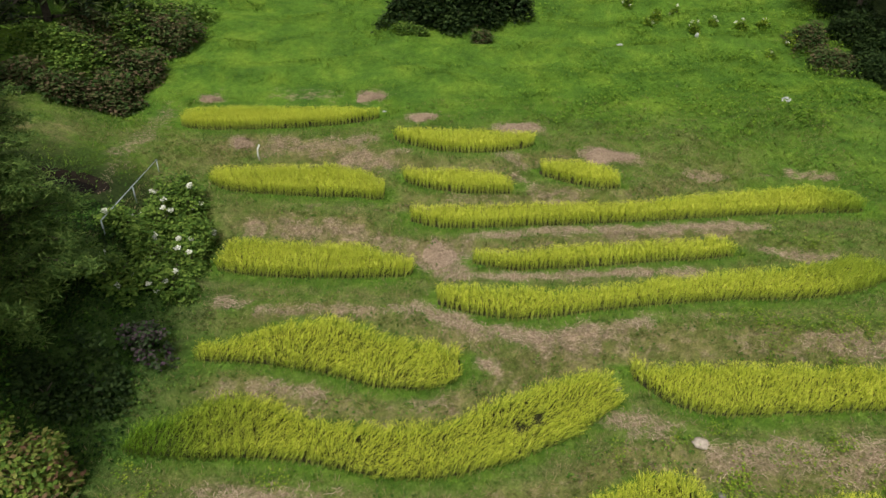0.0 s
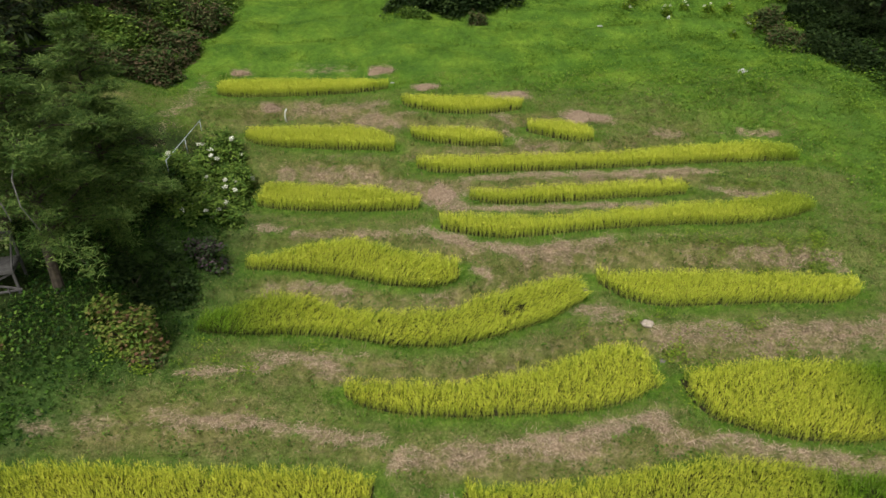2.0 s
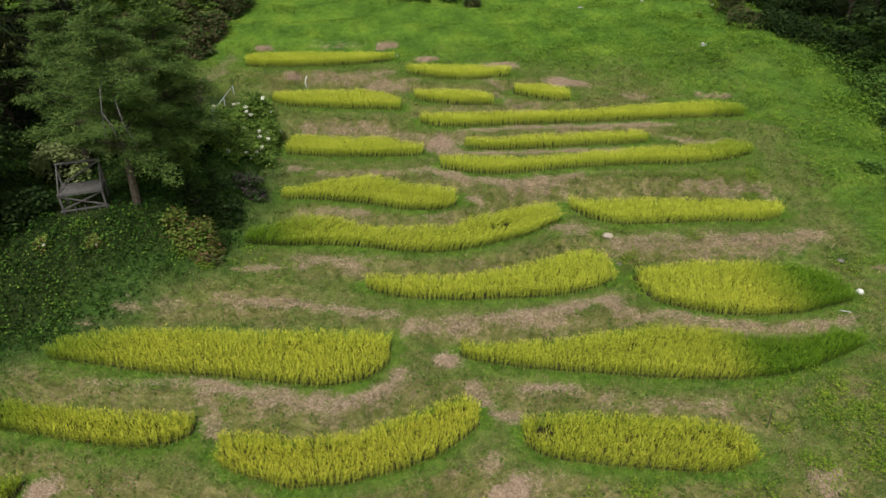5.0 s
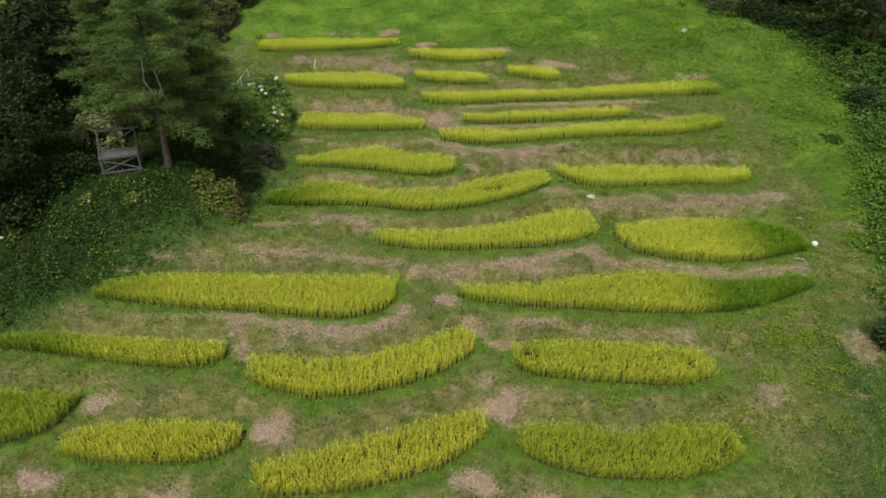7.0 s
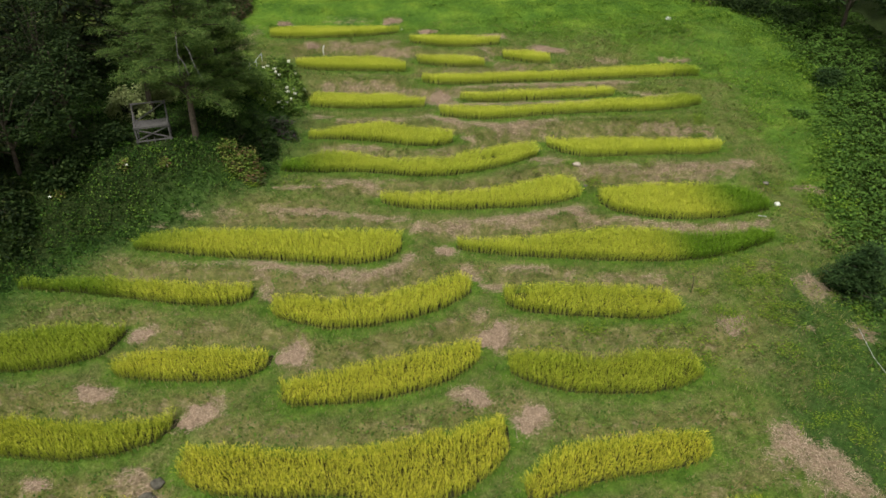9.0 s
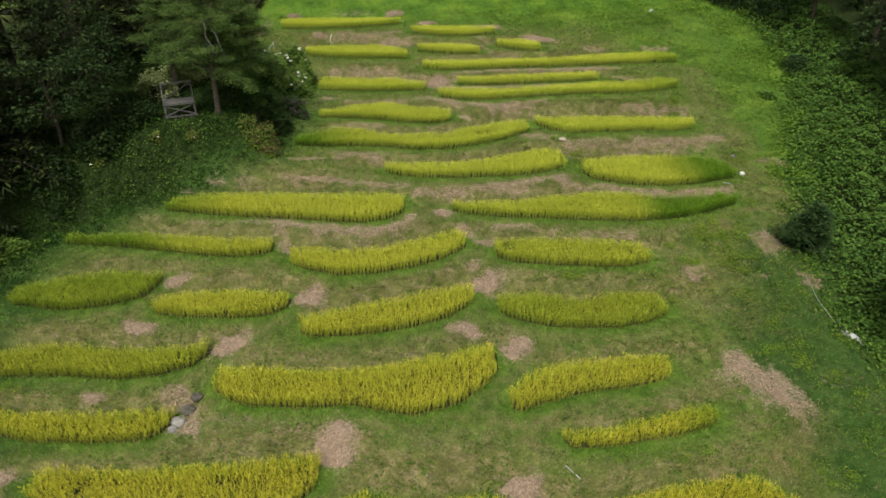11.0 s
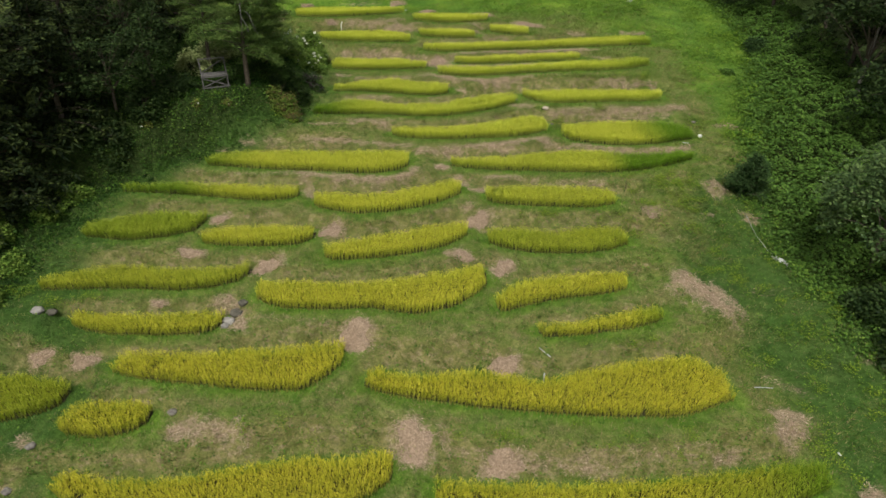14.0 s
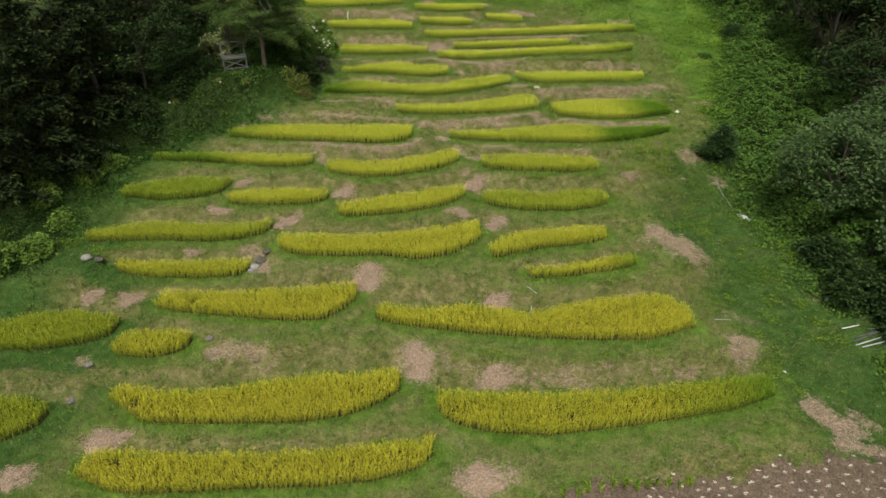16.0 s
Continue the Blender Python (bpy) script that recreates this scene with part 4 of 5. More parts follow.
dry_band(((3.7, 37.3), (4.5, 36.2)), 0.57, 0.7)
dry_band(((4.4, 35.0), (5.4, 33.8)), 0.25, 0.8)
dry_band(((15.2, 36.5), (17.3, 36.6)), 0.41, 0.9)
dry_band(((22.1, 37.3), (24.2, 36.5)), 0.28, 1)
dry_band(((18.4, 36.9), (21.7, 37.1)), 0.26, 0.4)
dry_band(((1.5, 29.9), (3.2, 29.9), (4.4, 30.2)), 0.42, 0.9)
dry_band(((5.2, 30.5), (8.2, 30.5), (11.3, 30.5), (14.5, 31.0), (17.3, 30.9)), 0.50, 1)
dry_band(((17.1, 29.2), (18.3, 28.7), (20.8, 28.9)), 0.36, 0.9)
dry_band(((0.4, 26.9), (3.2, 26.7), (6.1, 26.8), (9.0, 27.1), (13.0, 27.2)), 0.34, 1)
dry_band(((-0.2, 27.7), (1.3, 27.1)), 0.49, 0.9)
dry_band(((-10.9, 25.2), (-9.6, 25.0)), 0.45, 0.8)
dry_band(((-9.0, 24.7), (-6.2, 25.1), (-2.3, 24.5)), 0.20, 0.8)
dry_band(((-1.2, 24.4), (0.4, 23.5), (1.6, 22.8)), 0.54, 1)
dry_band(((1.6, 22.8), (4.1, 22.1), (6.4, 22.7)), 0.50, 1)
dry_band(((6.4, 22.7), (9.1, 23.3)), 0.41, 0.8)
dry_band(((7.8, 22.7), (8.3, 22.4)), 0.20, 0.7)
dry_band(((1.8, 21.3), (2.3, 20.9)), 0.34, 1)
dry_band(((8.2, 23.8), (16.0, 23.7), (19.7, 23.0)), 0.27, 0.45)
dry_band(((13.4, 22.6), (14.4, 22.6)), 0.20, 0.7)
dry_band(((16.1, 22.6), (18.1, 22.4), (19.9, 22.7)), 0.20, 0.9)
dry_band(((-10.2, 20.0), (-9.2, 20.3)), 0.20, 0.9)
dry_band(((-8.0, 20.3), (-5.0, 19.5)), 0.24, 0.85)
dry_band(((-1.1, 18.9), (0.3, 19.2)), 0.20, 0.6)
dry_band(((-9.1, 15.5), (-3.8, 15.4)), 0.23, 0.6)
dry_band(((6.8, 19.0), (7.9, 18.1)), 0.42, 0.6)
dry_band(((-20.2, 37.3), (-19.6, 39.9), (-19.8, 44.6)), 0.93, 0.5)
dry_band(((-19.1, 32.2), (-19.6, 35.9)), 0.54, 0.5)
dry_band(((-12.0, 14.1), (-8.9, 14.5), (-7.2, 15.3), (-5.0, 14.7)), 0.32, 0.85)
dry_band(((-12.6, 12.2), (-10.7, 11.8), (-8.5, 12.0), (-5.5, 11.4), (-2.9, 11.0)), 0.33, 0.85)
dry_band(((-17.5, 11.5), (-14.5, 11.8)), 0.20, 0.7)
dry_band(((-19.8, 10.8), (-19.0, 10.7)), 0.20, 0.5)
dry_band(((-2.0, 10.1), (0.2, 10.5), (3.0, 10.7), (5.9, 10.7)), 0.41, 0.9)
dry_band(((3.9, 10.9), (5.9, 11.3), (9.0, 12.3)), 0.46, 0.95)
dry_band(((8.9, 11.7), (11.7, 11.4), (13.9, 10.8), (16.9, 10.0), (20.0, 10.5), (21.8, 10.8)), 0.20, 0.95)
dry_band(((7.5, 19.1), (8.4, 18.3)), 0.85, 0.7)
dry_band(((10.8, 17.0), (13.4, 17.0), (16.7, 17.0), (20.0, 17.1), (23.2, 17.6)), 0.72, 0.8)
dry_band(((16.4, 22.7), (18.6, 22.4), (22.0, 22.6)), 0.20, 0.95)
dry_band(((20.2, 22.8), (22.3, 22.2)), 0.29, 0.9)
dry_band(((-20.7, 7.7), (-18.8, 7.1), (-17.6, 6.8)), 0.26, 0.4)
dry_band(((-17.5, 6.5), (-14.8, 6.3), (-12.4, 6.5)), 0.40, 0.5)
dry_band(((-12.4, 6.4), (-10.2, 5.9), (-8.4, 5.4), (-5.9, 5.0)), 0.55, 0.95)
dry_band(((-5.8, 4.7), (-4.2, 5.1), (-2.9, 6.1), (-2.4, 6.8)), 0.41, 1)
dry_band(((-10.9, 4.8), (-10.4, 4.2)), 0.37, 1)
dry_band(((-0.6, 8.4), (0.2, 8.7)), 0.38, 0.9)
dry_band(((1.2, 6.7), (1.9, 6.0)), 0.34, 1)
dry_band(((2.3, 5.3), (2.8, 5.2)), 0.41, 1)
dry_band(((3.4, 6.4), (6.2, 6.5)), 0.28, 0.9)
dry_band(((7.4, 5.9), (8.3, 5.8)), 0.27, 0.7)
dry_band(((9.3, 5.7), (9.7, 5.4)), 0.26, 0.8)
dry_band(((10.5, 5.6), (11.2, 5.4)), 0.20, 0.8)
dry_band(((11.9, 5.5), (12.9, 5.2)), 0.30, 0.8)
dry_band(((13.4, 4.6), (13.8, 4.4)), 0.37, 0.5)
dry_band(((-21.5, 7.5), (-20.0, 6.8)), 0.25, 0.5)
dry_band(((-23.0, 3.5), (-20.3, 3.4)), 0.33, 0.4)
dry_band(((-15.8, 2.8), (-12.9, 1.9)), 0.35, 0.35)
dry_band(((3.8, 2.0), (5.1, 1.7)), 0.22, 0.5)
dry_band(((10.0, 1.2), (11.6, 1.0)), 0.20, 0.4)
dry_band(((1.6, 2.5), (2.1, 2.9)), 0.39, 0.7)
dry_band(((20.1, 1.9), (20.6, 1.8)), 0.20, 0.8)
dry_band(((21.6, 4.9), (23.4, 4.9)), 0.66, 0.9)
dry_band(((16.2, -0.8), (17.7, -1.0)), 0.20, 0.3)
dry_band(((26.0, 15.9), (27.9, 14.6)), 0.44, 0.8)
dry_band(((-25.4, -2.3), (-21.7, -2.3)), 0.49, 0.3)
dry_band(((-14.6, -7.3), (-13.2, -9.0)), 0.74, 0.9)
dry_band(((-13.0, -8.5), (-7.5, -9.6)), 0.50, 0.45)
dry_band(((16.9, -5.5), (18.1, -7.1)), 1.29, 1)
dry_band(((16.2, -5.0), (16.4, -6.0)), 0.52, 0.9)
dry_band(((21.1, -5.9), (21.8, -6.0)), 0.79, 0.4)
dry_band(((21.8, 4.1), (23.0, 4.7)), 0.63, 0.9)
dry_band(((23.2, 2.1), (23.8, 1.9)), 0.36, 0.9)
dry_band(((19.5, -12.7), (20.4, -13.9)), 0.55, 0.5)
dry_band(((18.3, -16.0), (19.8, -16.1)), 0.52, 0.9)
dry_band(((-4.2, -11.4), (3.2, -12.2)), 0.23, 0.35)
dry_band(((-14.9, -16.7), (-12.3, -16.9)), 0.66, 0.9)
dry_band(((-11.5, -17.3), (-10.8, -17.5)), 0.20, 0.8)
dry_band(((-24.5, -18.8), (-23.7, -18.9)), 0.23, 0.5)
dry_band(((-2.7, -16.7), (-1.3, -18.3)), 0.49, 0.9)
dry_band(((-0.6, -17.8), (3.5, -18.6), (8.7, -18.8), (14.1, -18.4)), 0.38, 0.5)
dry_band(((1.8, -18.6), (8.7, -19.2)), 0.20, 0.8)
dry_band(((14.0, -18.7), (15.2, -18.3)), 0.20, 0.9)
dry_band(((18.1, -17.1), (19.2, -16.7)), 0.78, 0.9)
dry_band(((-0.7, -22.4), (0.9, -23.5)), 0.38, 0.4)
dry_band(((22.1, -20.7), (22.8, -22.3)), 1.18, 1)
dry_band(((21.7, -23.5), (23.3, -24.1)), 0.65, 0.9)
dry_band(((14.2, -23.1), (18.7, -23.8)), 0.63, 0.3)
dry_band(((3.0, -24.0), (9.1, -24.6)), 0.45, 0.25)
dry_band(((-23.4, -17.1), (-22.5, -17.4)), 0.38, 0.7)
dry_band(((26.5, -11.8), (27.2, -13.3)), 0.67, 0.9)
dry_band(((23.2, 1.6), (24.1, 1.6)), 0.30, 0.9)
dry_band(((-16.2, -21.9), (-6.4, -22.2)), 0.37, 0.35)
straw_heap(-0.2, 28.7, 0.91, 0.92)
straw_heap(-0.2, 8.5, 0.47, 0.56)
straw_heap(-1.5, 43.5, 1.20, 0.72)
straw_heap(-12.8, -3.5, 0.91, 0.82)
straw_heap(-13.2, 39.5, 0.65, 0.39)
straw_heap(-17.4, 1.7, 0.76, 0.51)
straw_heap(-17.4, 46.5, 0.80, 0.42)
straw_heap(-18.3, -2.5, 0.99, 0.48)
straw_heap(-18.9, -7.3, 0.62, 0.18)
straw_heap(-19.6, -22.6, 1.38, 0.56)
straw_heap(-2.0, -17.4, 0.96, 1.10)
straw_heap(-22.1, -11.6, 0.84, 0.43)
straw_heap(-23.5, -24.9, 0.77, 0.73)
straw_heap(-25.0, -11.2, 0.83, 0.34)
straw_heap(-5.5, 46.7, 1.16, 0.53)
straw_heap(-5.8, -10.2, 1.27, 0.93)
straw_heap(-8.6, -0.0, 0.85, 0.79)
straw_heap(1.2, -2.6, 0.93, 0.50)
straw_heap(1.5, -25.7, 1.26, 0.96)
straw_heap(10.4, 37.8, 1.89, 0.84)
straw_heap(16.0, 1.6, 0.79, 0.55)
straw_heap(2.5, 1.5, 0.85, 0.75)
straw_heap(2.7, -18.8, 1.16, 0.51)
straw_heap(3.3, -12.5, 0.92, 0.51)
straw_heap(4.0, -3.8, 0.79, 0.71)
straw_heap(5.1, 41.8, 1.55, 0.86)

build_ground()
for p in PLOTS:
    build_plot(p)
for h in HEAPS:
    build_heap(*h)


# ---- grass, weeds and clippings ----
def spread(n, x0, x1, y0, y1):
    return rng.uniform(x0, x1, n), rng.uniform(y0, y1, n)


def clear_of_rice(x, y, gap=0.1):
    ok = np.ones(len(x), bool)
    for p in PLOTS:
        ok &= away(p, x, y) > gap
    return ok


SHORT = [tuft(5, 0.19, 0.036, 0.8) for i in range(6)]
TALL = [tuft(5, 0.34, 0.034, 0.9) for i in range(6)]
BROAD = [rosette(10, 0.26, 0.08) for i in range(6)]

x, y = spread(170000, -33, 30, -31, 46)
d = dryness(x, y)
lush = lushness(x, y)
ok = clear_of_rice(x, y, 0.05) & (rng.random(len(x)) > d * 1.1) & (in_field(x, y) == 0) & (rng.random(len(x)) > lush * 0.9) & (x > west_edge(y) - 4)
x, y = x[ok], y[ok]
lawn = rng.random(len(x)) < turf_dimming(x, y)
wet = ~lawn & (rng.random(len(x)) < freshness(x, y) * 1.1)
for name, mat, m, label in (("grass", GRASS, ~lawn & ~wet, "short mown grass on the terrace banks and ledges"), ("verge", VERGE, wet, "fresh green grass along the edges of the rice plots"), ("lawn", DIMLAWN, lawn, "deep green turf beside the thicket and the wood, darkened for shade")):
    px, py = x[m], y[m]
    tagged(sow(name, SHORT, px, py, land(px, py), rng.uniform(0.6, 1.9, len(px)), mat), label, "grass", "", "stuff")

x, y = spread(70000, -26, 42, 2, 66)
lush = lushness(x, y)
ok = clear_of_rice(x, y, 0.3) & (rng.random(len(x)) < lush * 1.2)
x, y = x[ok], y[ok]
tall = 0.5 + 0.5 * np.sin(x * 0.55 + 1.4 * np.sin(y * 0.5)) * np.sin(y * 1.25 + 0.9 * np.sin(x * 0.3))
tagged(sow("meadow_grass", TALL, x, y, land(x, y), rng.uniform(0.5, 1.1, len(x)) * (0.6 + 1.1 * tall), MEADOW), "long bright green meadow grass above the terraces", "grass", "", "stuff")


def weeds(n, x, y, sx, sy, scale, mat=WEED):
    """Broad-leaved weeds in a loose drift."""
    k = max(3, n // 9)
    cx, cy = rng.normal(x, sx, k), rng.normal(y, sy, k)
    i = rng.integers(0, k, n)
    px, py = cx[i] + rng.normal(0, 0.3, n), cy[i] + rng.normal(0, 0.25, n)
    ok = clear_of_rice(px, py, 0.1)
    return px[ok], py[ok], np.full(int(ok.sum()), scale)


drifts = [weeds(*w) for w in ((560, 18.0, 4.8, 2.4, 2.4, 1.0), (300, 17, 22.9, 3.0, 0.7, 1.0), (320, 20, 0, 2.5, 3.0, 0.9), (140, 13, 17, 3.0, 0.7, 1.0), (160, 11, 0.9, 3.0, 0.6, 1.1),
                              (120, 22, -8, 1.5, 3, 0.9), (90, 24.5, -11, 1.0, 4, 1.2), (120, 14, -11.5, 4, 0.6, 0.8), (150, 8, -18, 5, 0.7, 0.7), (120, -12, 14.8, 4, 0.6, 1.0), (70, -3, 17.6, 3, 0.6, 1.0),
                              (80, 12, 15.5, 1.0, 0.8, 1.2), (120, 26, 13, 1.2, 4, 1.2), (90, 16, 29.5, 4, 0.5, 0.9), (60, -9, -17.5, 4, 0.6, 0.9), (90, -26, -6.5, 3, 1.0, 1.0), (60, 20.5, -18.5, 1.6, 1.2, 1.1))]
x, y, s = (np.concatenate(v) for v in zip(*drifts))
tagged(sow("weed_drift", BROAD, x, y, land(x, y), s, WEED), "yellow-green broad-leaved weeds on the banks", "weeds", "", "stuff")

# low broad-leaved growth along the feet of the banks
x, y = spread(150000, -30, 25, -28, 44)
m = mounds(x, y, 1.5)
steep = np.abs(land(x, y + 0.3) - land(x, y - 0.3)) / 0.6
ok = clear_of_rice(x, y, 0.25) & (dryness(x, y) < 0.45) & (in_field(x, y) == 0) & (m > 0.62) & (rng.random(len(x)) < 0.25 + 1.2 * steep)
x, y = x[ok], y[ok]
tagged(leaf_cover("clover", x, y, land(x, y) + rng.uniform(0.03, 0.22, len(x)), 0.13, BANKCLOVER), "low leafy green weeds on the terrace banks", "weeds", "", "stuff")

# longer, half-dry grass on the steep faces of the banks
x, y = spread(95000, -30, 26, -30, 46)
steep = np.abs(land(x, y + 0.3) - land(x, y - 0.3)) / 0.6
ok = clear_of_rice(x, y, 0.15) & (steep > 0.30 + rng.normal(0, 0.08, len(x))) & (in_field(x, y) == 0) & (rng.random(len(x)) > dryness(x, y) - 0.45) & (x > west_edge(y) + 0.5)
x, y = x[ok], y[ok]
tagged(sow("bank_grass", TALL, x, y, land(x, y), rng.uniform(0.6, 1.4, len(x)), BANKGRASS), "long half-dry grass on the faces of the terrace banks", "grass", "", "stuff")

# coarse green clumps in the meadow, thickest towards the east wood
k = 330
cx, cy = 36 - 30 * rng.random(k) ** 1.6, rng.uniform(11, 63, k)
i = rng.integers(0, k, 26000)
x, y = cx[i] + rng.normal(0, 0.95, len(i)), cy[i] + rng.normal(0, 0.6, len(i))
ok = clear_of_rice(x, y, 0.6) & (lushness(x, y) > 0.3) & (x < 38) & ((y > 40) | (x > 25.5))
x, y = x[ok], y[ok]
tagged(leaf_cover("meadow_herbs", x, y, land(x, y) + rng.uniform(0.1, 0.5, len(x)) * (0.5 + mounds(x, y, 0.7)), 0.18, MEADOWHERB), "coarse green herbs in the meadow grass", "herbs", "", "stuff")

# the bank below the wood, thick with herbs; its shade is in the leaf colour
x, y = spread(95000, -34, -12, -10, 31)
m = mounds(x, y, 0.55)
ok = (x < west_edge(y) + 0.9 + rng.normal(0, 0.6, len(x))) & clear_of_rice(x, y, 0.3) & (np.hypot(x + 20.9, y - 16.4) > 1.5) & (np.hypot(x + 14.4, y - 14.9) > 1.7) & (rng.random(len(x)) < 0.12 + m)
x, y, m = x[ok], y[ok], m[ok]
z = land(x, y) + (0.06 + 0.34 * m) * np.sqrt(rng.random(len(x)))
tagged(leaf_cover("bank_herbs", x, y, z, 0.15, SHADEBANKLEAF), "thick green herbs on the bank below the wood, darkened for its shade", "undergrowth", "", "stuff")
k = 46
cx, cy = rng.uniform(-28, -14, k), rng.uniform(3, 16, k)
i = rng.integers(0, k, 2200)
x, y = cx[i] + rng.normal(0, 0.5, len(i)), cy[i] + rng.normal(0, 0.4, len(i))
ok = (x < west_edge(y) + 0.6) & clear_of_rice(x, y, 0.3) & (np.hypot(x + 20.9, y - 16.4) > 1.7)
x, y = x[ok], y[ok]
tagged(leaf_cover("knotweed", x, y, land(x, y) + rng.uniform(0.15, 0.6, len(x)), 0.16, BANKCLOVER), "light green broad-leaved knotweed on the bank", "weeds", "", "stuff")

# loose dry stalks where the clippings lie
x, y = spread(700000, -33, 28, -30, 46)
d = dryness(x, y)
ok = (rng.random(len(x)) < np.clip(d - 0.36, 0, 1) ** 1.2 * 3.4) & clear_of_rice(x, y, 0.0)
x, y = x[ok], y[ok]
z = land(x, y) + 0.02
sv, sf = strands(len(x), lambda k: np.stack((x, y, z), -1), 0.36, 0.010)
tagged(link("dry_clippings", raw_mesh("dry_clippings", sv, sf), STRAW), "scattered pinkish brown dried grass clippings on the banks", "straw", "", "stuff")

# ---- west wood ----
tall_pine = pine(-17.9, 16.7, 11.6, 4.9, "tall green pine with long drooping limbs beside the lookout", bare=0.27, whorls=15, size=0.30, density=1.7, needles=12, spray=0.40, slim=0.14, droop=0.1, flat=0.3, fan=0.24)
for pts in (((0.2, 0.2, 8.0), (1.2, -2.8, 7.8), (1.4, -3.6, 6.9), (1.3, -3.7, 5.6)), ((0.2, 0.2, 7.2), (1.9, -3.0, 7.0), (2.3, -3.6, 6.2), (2.7, -3.6, 5.2)), ((1.4, -3.6, 6.9), (1.8, -3.8, 6.3), (1.9, -3.8, 5.7))):
    bm = bmesh.new()
    limb(bm, pts, [0.034 - 0.008 * i for i in range(len(pts))], 5)
    part("dead_branch", bm, OLDWOOD, tall_pine, "bare grey dead branch")
pine(-17.2, 21.6, 10.4, 3.4, "tall green pine with feathery limbs down to the bank", bare=0.05, whorls=18, size=0.30, density=1.7, needles=12, spray=0.40, slim=0.14, droop=0.1, flat=0.3, fan=0.24)
pine(-22.6, 21.0, 10.2, 3.7, "tall green pine with a high crown behind the lookout", bare=0.42, whorls=11, size=0.30, density=1.6, needles=12, spray=0.40, slim=0.14, droop=0.1, flat=0.3, fan=0.24)
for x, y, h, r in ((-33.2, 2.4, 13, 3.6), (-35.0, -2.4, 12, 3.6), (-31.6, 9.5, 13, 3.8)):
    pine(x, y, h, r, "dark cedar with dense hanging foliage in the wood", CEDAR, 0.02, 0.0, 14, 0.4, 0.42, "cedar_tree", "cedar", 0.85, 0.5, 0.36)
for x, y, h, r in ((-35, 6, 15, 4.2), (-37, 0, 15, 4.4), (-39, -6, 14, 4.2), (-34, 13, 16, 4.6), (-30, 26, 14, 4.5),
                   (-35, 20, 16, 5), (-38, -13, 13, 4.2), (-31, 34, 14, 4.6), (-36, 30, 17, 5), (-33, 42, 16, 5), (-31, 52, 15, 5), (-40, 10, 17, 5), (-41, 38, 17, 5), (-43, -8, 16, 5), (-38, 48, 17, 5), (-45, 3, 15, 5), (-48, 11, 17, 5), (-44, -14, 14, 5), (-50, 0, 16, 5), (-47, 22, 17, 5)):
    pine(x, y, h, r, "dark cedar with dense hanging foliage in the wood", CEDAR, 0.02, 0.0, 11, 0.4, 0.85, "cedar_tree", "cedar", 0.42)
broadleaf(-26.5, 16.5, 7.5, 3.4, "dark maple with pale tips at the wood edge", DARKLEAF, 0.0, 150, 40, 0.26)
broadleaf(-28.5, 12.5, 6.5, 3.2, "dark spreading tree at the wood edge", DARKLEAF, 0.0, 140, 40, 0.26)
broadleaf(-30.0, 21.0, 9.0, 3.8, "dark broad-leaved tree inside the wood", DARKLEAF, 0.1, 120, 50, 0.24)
for x, y, r in ((-23.6, 45.0, 2.1), (-26.0, 43.5, 2.0), (-22.9, 48.6, 2.2), (-26.5, 47.5, 2.4), (-25, 52, 2.6), (-22.6, 53.5, 2.2), (-29.0, 43.0, 2.2), (-29.0, 48.5, 2.4), (-27.5, 56.0, 2.6), (-23.5, 57.5, 2.4), (-25.6, 49.8, 2.2), (-27.6, 51.6, 2.3), (-24.2, 55.0, 2.2)):
    shrub(x, y, r, r, 1.7, REDLEAF if r < 2.35 else BUSHLEAF, "leafy shrub with reddish brown seed heads" if r < 2.35 else "dense dark green leafy shrub", group="shrub bank beside the meadow", density=1.2, size=0.3)
shrub(-14.4, 15.2, 1.5, 1.25, 2.0, SHRUBLEAF, "rounded green shrub with brownish lower leaves", density=1.6, size=0.21)
shrub(-14.0, 14.7, 0.9, 0.6, 0.6, REDLEAF, "low brownish shrub at the bank's foot", density=1.4, size=0.2)
for x, y, rx, ry, rz, fl in ((-13.7, 30.4, 1.2, 1.6, 1.5, 6), (-13.4, 28.0, 1.1, 1.4, 1.5, 7), (-13.3, 25.6, 1.0, 1.4, 1.4, 4), (-15.4, 33.4, 1.2, 1.4, 1.3, 2), (-14.6, 32.2, 1.3, 1.4, 1.5, 5), (-14.6, 27.0, 1.2, 1.6, 1.3, 4), (-14.9, 24.2, 1.2, 1.3, 1.2, 2), (-15.6, 30.6, 1.2, 1.4, 1.3, 3), (-15.8, 28.2, 1.2, 1.4, 1.2, 3)):
    shrub(x, y, rx, ry, rz, BUSHLEAF, "green bush with clusters of white blossoms", "flowering bush", flowers=fl + 1, name="flowering_bush", group="flowering bushes on the bank", density=1.5, size=0.21)
shrub(-13.1, 21.9, 0.9, 1.0, 1.4, PURPLELEAF, "dark shrub with dull purple blossoms", "flowering bush", density=1.5, size=0.2)
shrub(-13.9, 19.4, 1.0, 1.0, 1.1, DARKLEAF, "dark green bush under the pine", density=1.4, size=0.21)
shrub(-15.4, 18.4, 1.1, 1.0, 1.1, DARKLEAF, "dark green bush under the pine", density=1.4, size=0.21)
